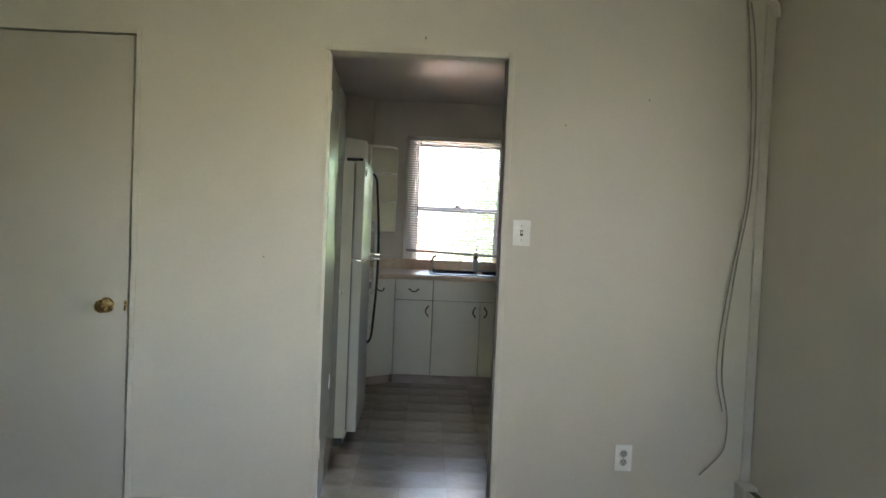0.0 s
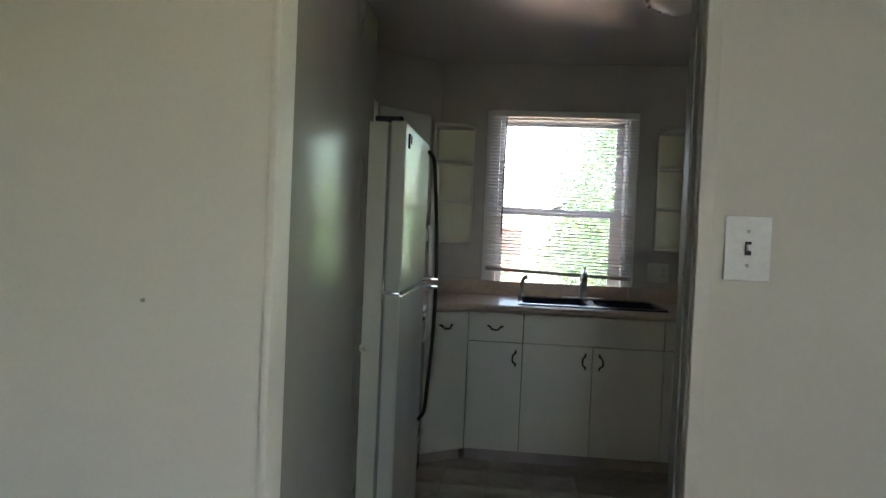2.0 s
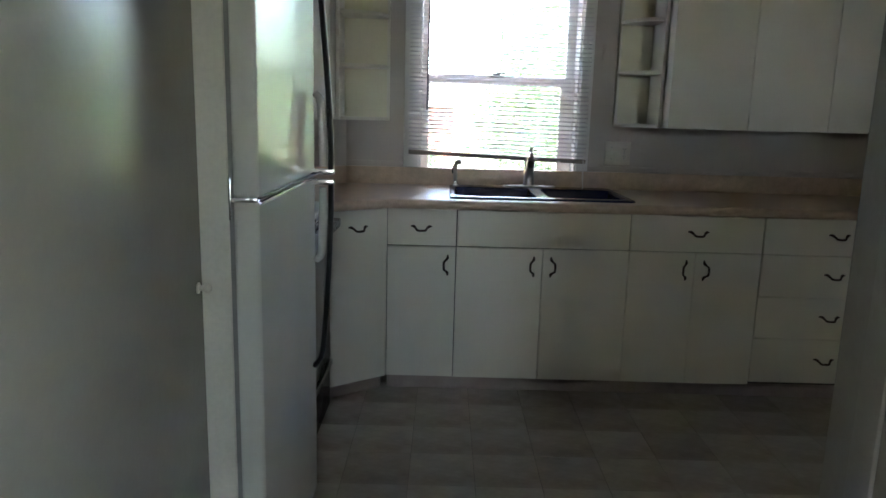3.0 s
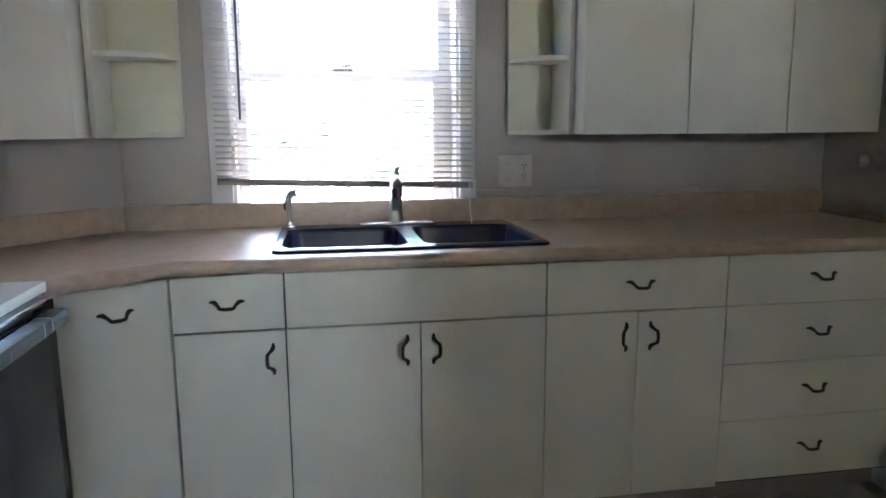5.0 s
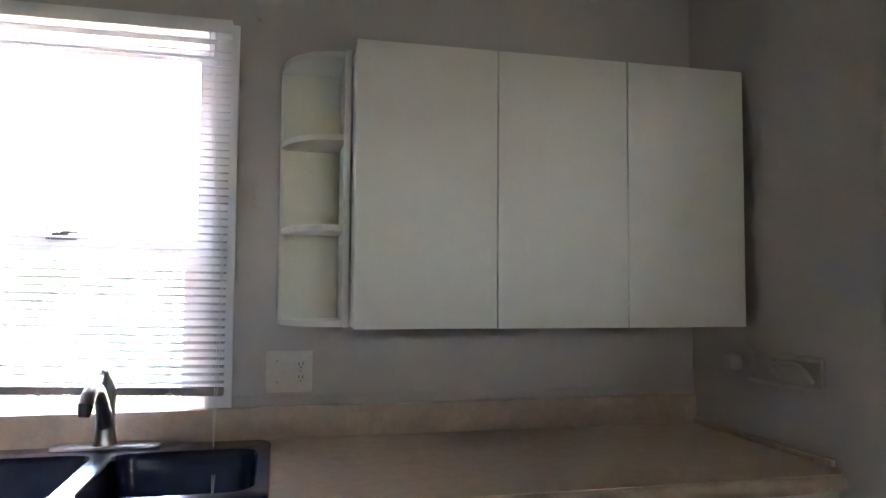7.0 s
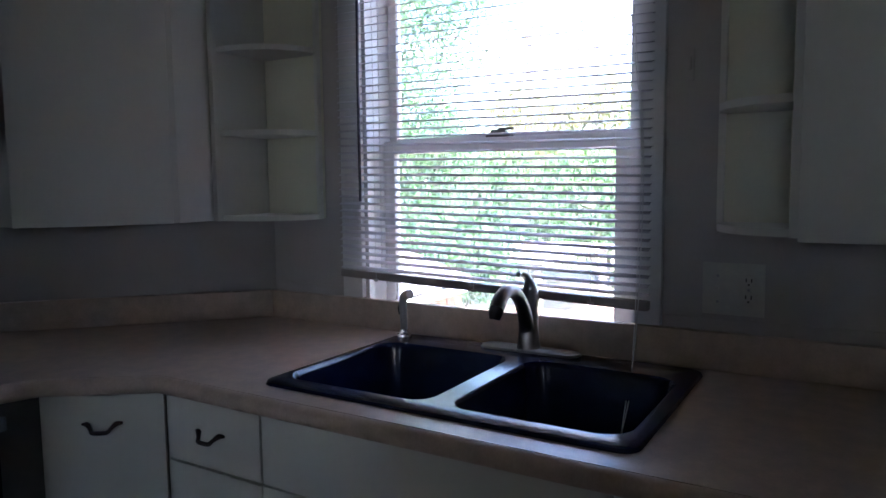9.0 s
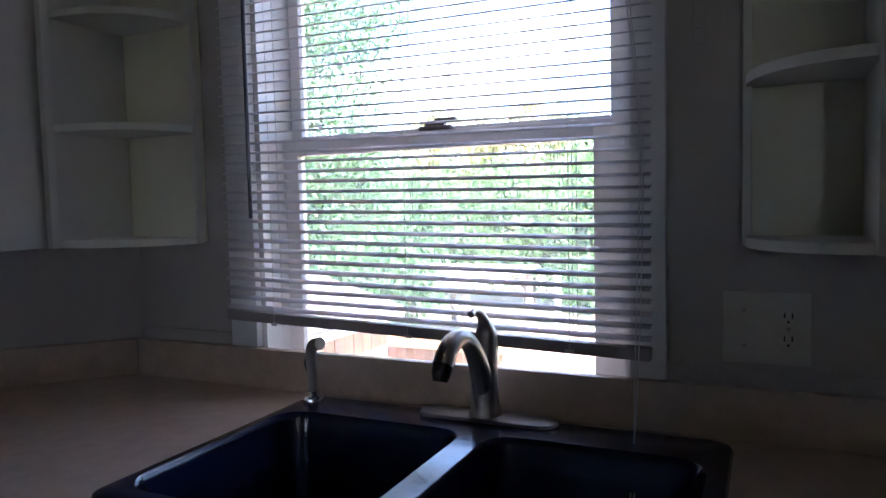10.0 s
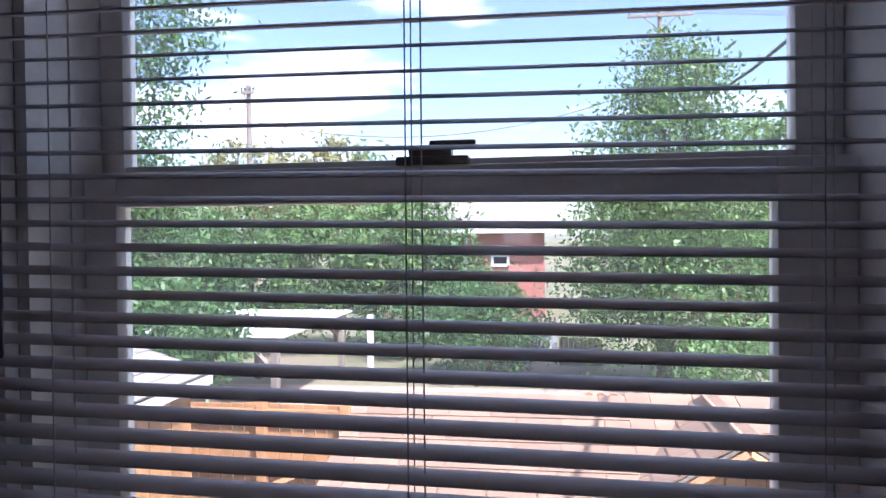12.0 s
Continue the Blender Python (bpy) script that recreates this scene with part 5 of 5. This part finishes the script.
# cross gable facing the house
GX, GP, GS = 1.42, 0.24, 0.62
for sgn in (-1, 1):
    g = roof_slab(shed, [(GX, 3.42, GP), (GX + sgn * 0.6, 3.42, GP - GS * 0.6), (GX + sgn * 0.6, 4.55, GP - GS * 0.6), (GX, 4.55, GP)], 0.02, GREYWOOD)
    sg = math.hypot(1, GS)
    if sgn < 0:
        shingle_rows(g, (GX - 0.6, 4.55, GP - GS * 0.6 + 0.02), (0, -1, 0), (1 / sg, 0, GS / sg), 1.13, 5, 0.148, 0.28, SHINGLE, 6)
    else:
        shingle_rows(g, (GX + 0.6, 3.42, GP - GS * 0.6 + 0.02), (0, 1, 0), (-1 / sg, 0, GS / sg), 1.13, 5, 0.148, 0.28, SHINGLE, 7)
    a_, b_ = Vector((GX, 3.41, GP - 0.045)), Vector((GX + sgn * 0.6, 3.41, GP - GS * 0.6 - 0.045))
    part("rake_board", sweep([a_, b_], 0.03, 4, 1.0), CEDAR, shed)
planked(shed, (0.86, 3.5), (1.98, 3.5), GZ, 0.2, 10, CEDAR, "board", lambda t: GP - 0.03 - GS * abs(0.86 + 1.12 * t - GX))

shed2 = thing("grey_roofed_shed", (-4.0, 3.7, GZ), "cedar-walled shed with a grey shingle roof", "shed")
part("wall", boxed(-5.2, -2.68, 1.6, 4.9, GZ, 0.2), CEDAR, shed2, smooth=False)
planked(shed2, (-2.665, 1.7), (-2.665, 4.9), GZ, 0.24, 20, CEDAR)
roof_g = roof_slab(shed2, [(-2.52, 1.5, 0.25), (-2.52, 5.0, 0.25), (-4.4, 5.0, 0.25 + 1.88 * 0.3), (-4.4, 1.5, 0.25 + 1.88 * 0.3)], 0.02, GREYWOOD)
sg = math.hypot(1, 0.3)
shingle_rows(roof_g, (-2.52, 1.5, 0.27), (0, 1, 0), (-1 / sg, 0, 0.3 / sg), 3.5, 13, 0.15, 0.33, SHINGLE_GREY, 8)
part("fascia", boxed(-2.53, -2.51, 1.5, 5.0, 0.19, 0.265), SHEET_ROOF, shed2, smooth=False)

# fences
fe = thing("cedar_fence", (-2.6, 6.5, GZ), "orange cedar board fence with rails and posts", "fence")
planked(fe, (-3.7, 6.5), (-1.72, 6.5), GZ, -0.34, 15, CEDAR)
for x in (-3.6, -2.68, -1.76):
    part("post", boxed(x - 0.05, x + 0.05, 6.38, 6.48, GZ, -0.27, 0.006), CEDAR, fe)
for z in (-0.42, -1.0):
    part("rail", boxed(-3.7, -1.72, 6.40, 6.46, z - 0.04, z + 0.04, 0.005), CEDAR, fe)
part("brace", sweep([(-2.5, 6.3, -1.15), (-1.75, 6.3, -0.85)], 0.045, 4), CEDAR, fe)
fe = thing("cedar_fence", (2.2, 8.0, GZ), "orange cedar picket fence with rounded tops", "fence")
for i in range(26):
    x = 0.75 + i * 0.145
    bm = bmesh.new()
    pts = [(x + 0.003, GZ), (x + 0.137, GZ), (x + 0.137, -0.53), (x + 0.11, -0.49), (x + 0.07, -0.475), (x + 0.03, -0.49), (x + 0.003, -0.53)]
    lo = [bm.verts.new((px, 8.0, pz)) for px, pz in pts]
    hi = [bm.verts.new((px, 8.02, pz)) for px, pz in pts]
    bm.faces.new(lo)
    bm.faces.new(hi)
    bridge(bm, lo, hi)
    part("picket", bm, CEDAR, fe, smooth=False)
part("rail", boxed(0.7, 4.6, 8.021, 8.06, -0.8, -0.72, 0.004), CEDAR, fe)
fe = thing("lattice_panel", (0.25, 18.0, GZ), "white fence panel with a dark lattice top", "fence")
part("panel", boxed(-0.1, 0.6, 18.0, 18.06, GZ, -0.85, 0.01), SHEET_ROOF, fe)
for i in range(6):
    part("slat", boxed(-0.1 + i * 0.12, -0.04 + i * 0.12, 18.0, 18.05, -0.85, -0.68, 0.004), GREYWOOD, fe)
fe = thing("wooden_gate", (1.0, 15.5, GZ), "weathered wooden gate boards by the alley", "fence")
planked(fe, (0.6, 16.0), (1.6, 16.0), GZ, -0.95, 9, GREYWOOD)

# shelter with a white sheet roof
sh = thing("garden_shelter", (-6.3, 12.0, GZ), "open wooden shelter with a white sheet roof", "shelter")
part("roof", boxed(-8.6, -3.82, 10.0, 14.0, -0.15, -0.11, 0.005), SHEET_ROOF, sh)
for i in range(18):
    part("roof_rib", boxed(-8.55 + i * 0.27, -8.52 + i * 0.27, 10.0, 14.0, -0.11, -0.095, 0.004), SHEET_ROOF, sh)
part("beam", boxed(-8.5, -3.92, 10.1, 10.2, -0.29, -0.15, 0.006), GREYWOOD, sh)
part("beam", boxed(-8.5, -3.92, 13.8, 13.9, -0.29, -0.15, 0.006), GREYWOOD, sh)
for x, y in ((-8.3, 10.15), (-5.9, 10.15), (-4.02, 10.15), (-8.3, 13.85), (-5.9, 13.85), (-4.02, 13.85)):
    part("post", boxed(x - 0.06, x + 0.06, y - 0.06, y + 0.06, GZ, -0.22, 0.006), GREYWOOD, sh)
    part("brace", sweep([(x + 0.02, y, -0.75), (x - 0.4, y, -0.32)], 0.045, 4), GREYWOOD, sh)
ob = thing("marker_post", (-3.6, 14.6, GZ), "short white post near the shelter", "post")
part("shaft", boxed(-3.64, -3.52, 14.55, 14.67, GZ, -0.28, 0.01), SHEET_ROOF, ob)

# brick house beyond the alley
ho = thing("brick_house", (-2.0, 29.0, GZ), "red brick house with a pale grey roof", "house")
part("wall", boxed(-6.0, 0.25, 26.0, 33.0, GZ - 0.2, 1.7), BRICK_FAR, ho, smooth=False)
bm = bmesh.new()
A_ = [(-6.5, 25.5, 1.65), (0.75, 25.5, 1.65), (0.75, 33.5, 1.65), (-6.5, 33.5, 1.65), (-3.6, 29.5, 4.0), (-1.4, 29.5, 4.0)]
vv = [bm.verts.new(p) for p in A_]
for f in ((0, 1, 5, 4), (1, 2, 5), (2, 3, 4, 5), (3, 0, 4), (0, 3, 2, 1)):
    bm.faces.new([vv[i] for i in f])
part("roof", bm, SHINGLE_GREY, ho, smooth=False)
part("gutter", boxed(-6.55, 0.8, 25.42, 25.54, 1.58, 1.7, 0.02), SHEET_ROOF, ho)
for x in (-4.4, -1.41):
    wd = part("window_frame", frame_bm(x - 0.35, x + 0.35, 0.32, 1.12, 0.1, 25.93, 26.02, 0.01), SHEET_ROOF, ho, "white window frame")
    part("pane", boxed(x - 0.27, x + 0.27, 25.985, 25.995, 0.4, 1.04), BLACK_GLASS, wd, "dark window glass", smooth=False)
    part("mullion", boxed(x - 0.27, x + 0.27, 25.95, 25.98, 0.69, 0.75), SHEET_ROOF, wd)
part("downspout", boxed(-2.75, -2.65, 25.9, 25.99, GZ, 1.6, 0.01), SHEET_ROOF, ho)
ch = thing("brick_house", (12.0, 29.0, GZ), "far red brick house behind trees", "house")
part("wall", boxed(5.0, 14.0, 27.0, 33.0, GZ - 0.2, 1.5), BRICK_FAR, ch, smooth=False)
roof_slab(ch, [(4.6, 26.6, 1.45), (14.4, 26.6, 1.45), (13.0, 30.0, 3.4), (6.0, 30.0, 3.4)], 0.1, SHINGLE_GREY)


# utility poles and wires
def utility_pole(x, y, top, arm, label):
    ob = thing("utility_pole", (x, y, GZ), label, "utility pole", "poles along the alley")
    part("pole", sweep([(x, y, GZ - 0.1), (x, y, (GZ + top) / 2), (x, y, top)], [0.16, 0.14, 0.11], 12), POLE_WOOD, ob)
    part("crossarm", boxed(x - arm, x + arm, y - 0.2, y - 0.08, top - 0.42, top - 0.28, 0.01), POLE_WOOD, ob)
    for k in (-0.94, -0.4, 0.4, 0.94):
        part("insulator", lathe([(0.02, 0), (0.05, 0.03), (0.035, 0.08), (0.055, 0.12), (0.02, 0.17)], (x + arm * k, y - 0.14, top - 0.28), 10), BLACK, ob)
    for sgn in (-1, 1):
        part("arm_brace", sweep([(x + sgn * arm * 0.55, y - 0.14, top - 0.36), (x, y - 0.14, top - 1.1)], 0.03, 6), POLE_WOOD, ob)


utility_pole(-13.1, 30.0, 8.5, 0.3, "grey wooden utility pole far behind the trees")
utility_pole(5.9, 35.0, 12.5, 1.55, "wooden utility pole with a crossarm above the tree")


def wire(p, q, sag, r, label):
    p, q = Vector(p), Vector(q)
    pts = [p.lerp(q, k / 16) - Vector((0, 0, sag * 4 * (k / 16) * (1 - k / 16))) for k in range(17)]
    ob = new("overhead_wire", to_mesh("overhead_wire", sweep(pts, r, 6), BLACK))
    return tagged(ob, label, "wire")


wire((2.0, 0.3, 3.1), (5.9, 34.9, 10.0), 1.7, 0.022, "thick dark service cable running to the house")
for dx, dz in ((-1.4, 12.4), (-0.6, 12.4), (0.6, 12.4), (1.4, 12.4)):
    wire((5.9 + dx, 34.86, dz), (60, 44, 14), 0.9, 0.012, "thin overhead power line")
wire((5.9, 35, 9.0), (-13.1, 30, 6.9), 1.6, 0.02, "thin overhead line between utility poles")
wire((-13.1, 30, 7.6), (-40, 24, 6.5), 1.2, 0.02, "thin overhead line past the utility pole")
wire((-13.1, 30, 7.9), (-17.0, 29, -1.5), 0.0, 0.015, "thin guy wire of the utility pole")

# ---- floor tiles ----
tile_n, ts = 0, 0.2375
tb = boxed(0.0007, ts - 0.0007, 0.0007, ts - 0.0007, -0.0035, 0.0, 0, None)
tile_mesh = to_mesh("tile", tb, TILE, False)
tile_rnd = random.Random(21)
iy = 0
y = -0.766 + 4 * ts
while y > YD + 0.03 - ts:
    x = -0.163 - 5 * ts
    while x < XR:
        ya, yb, xa, xb = max(y, YD + 0.032), min(y + ts, -0.001), max(x, XL + 0.001), min(x + ts, XR - 0.001)
        if yb - ya > 0.02 and xb - xa > 0.02:
            ob = new("tile", tile_mesh)
            ob.parent = floor_k
            ob.matrix_basis = Matrix.Translation((xa, ya, tile_rnd.uniform(-0.0003, 0.0003))) @ Matrix.Diagonal(((xb - xa) / ts, (yb - ya) / ts, 1, 1))
        x += ts
    y -= ts
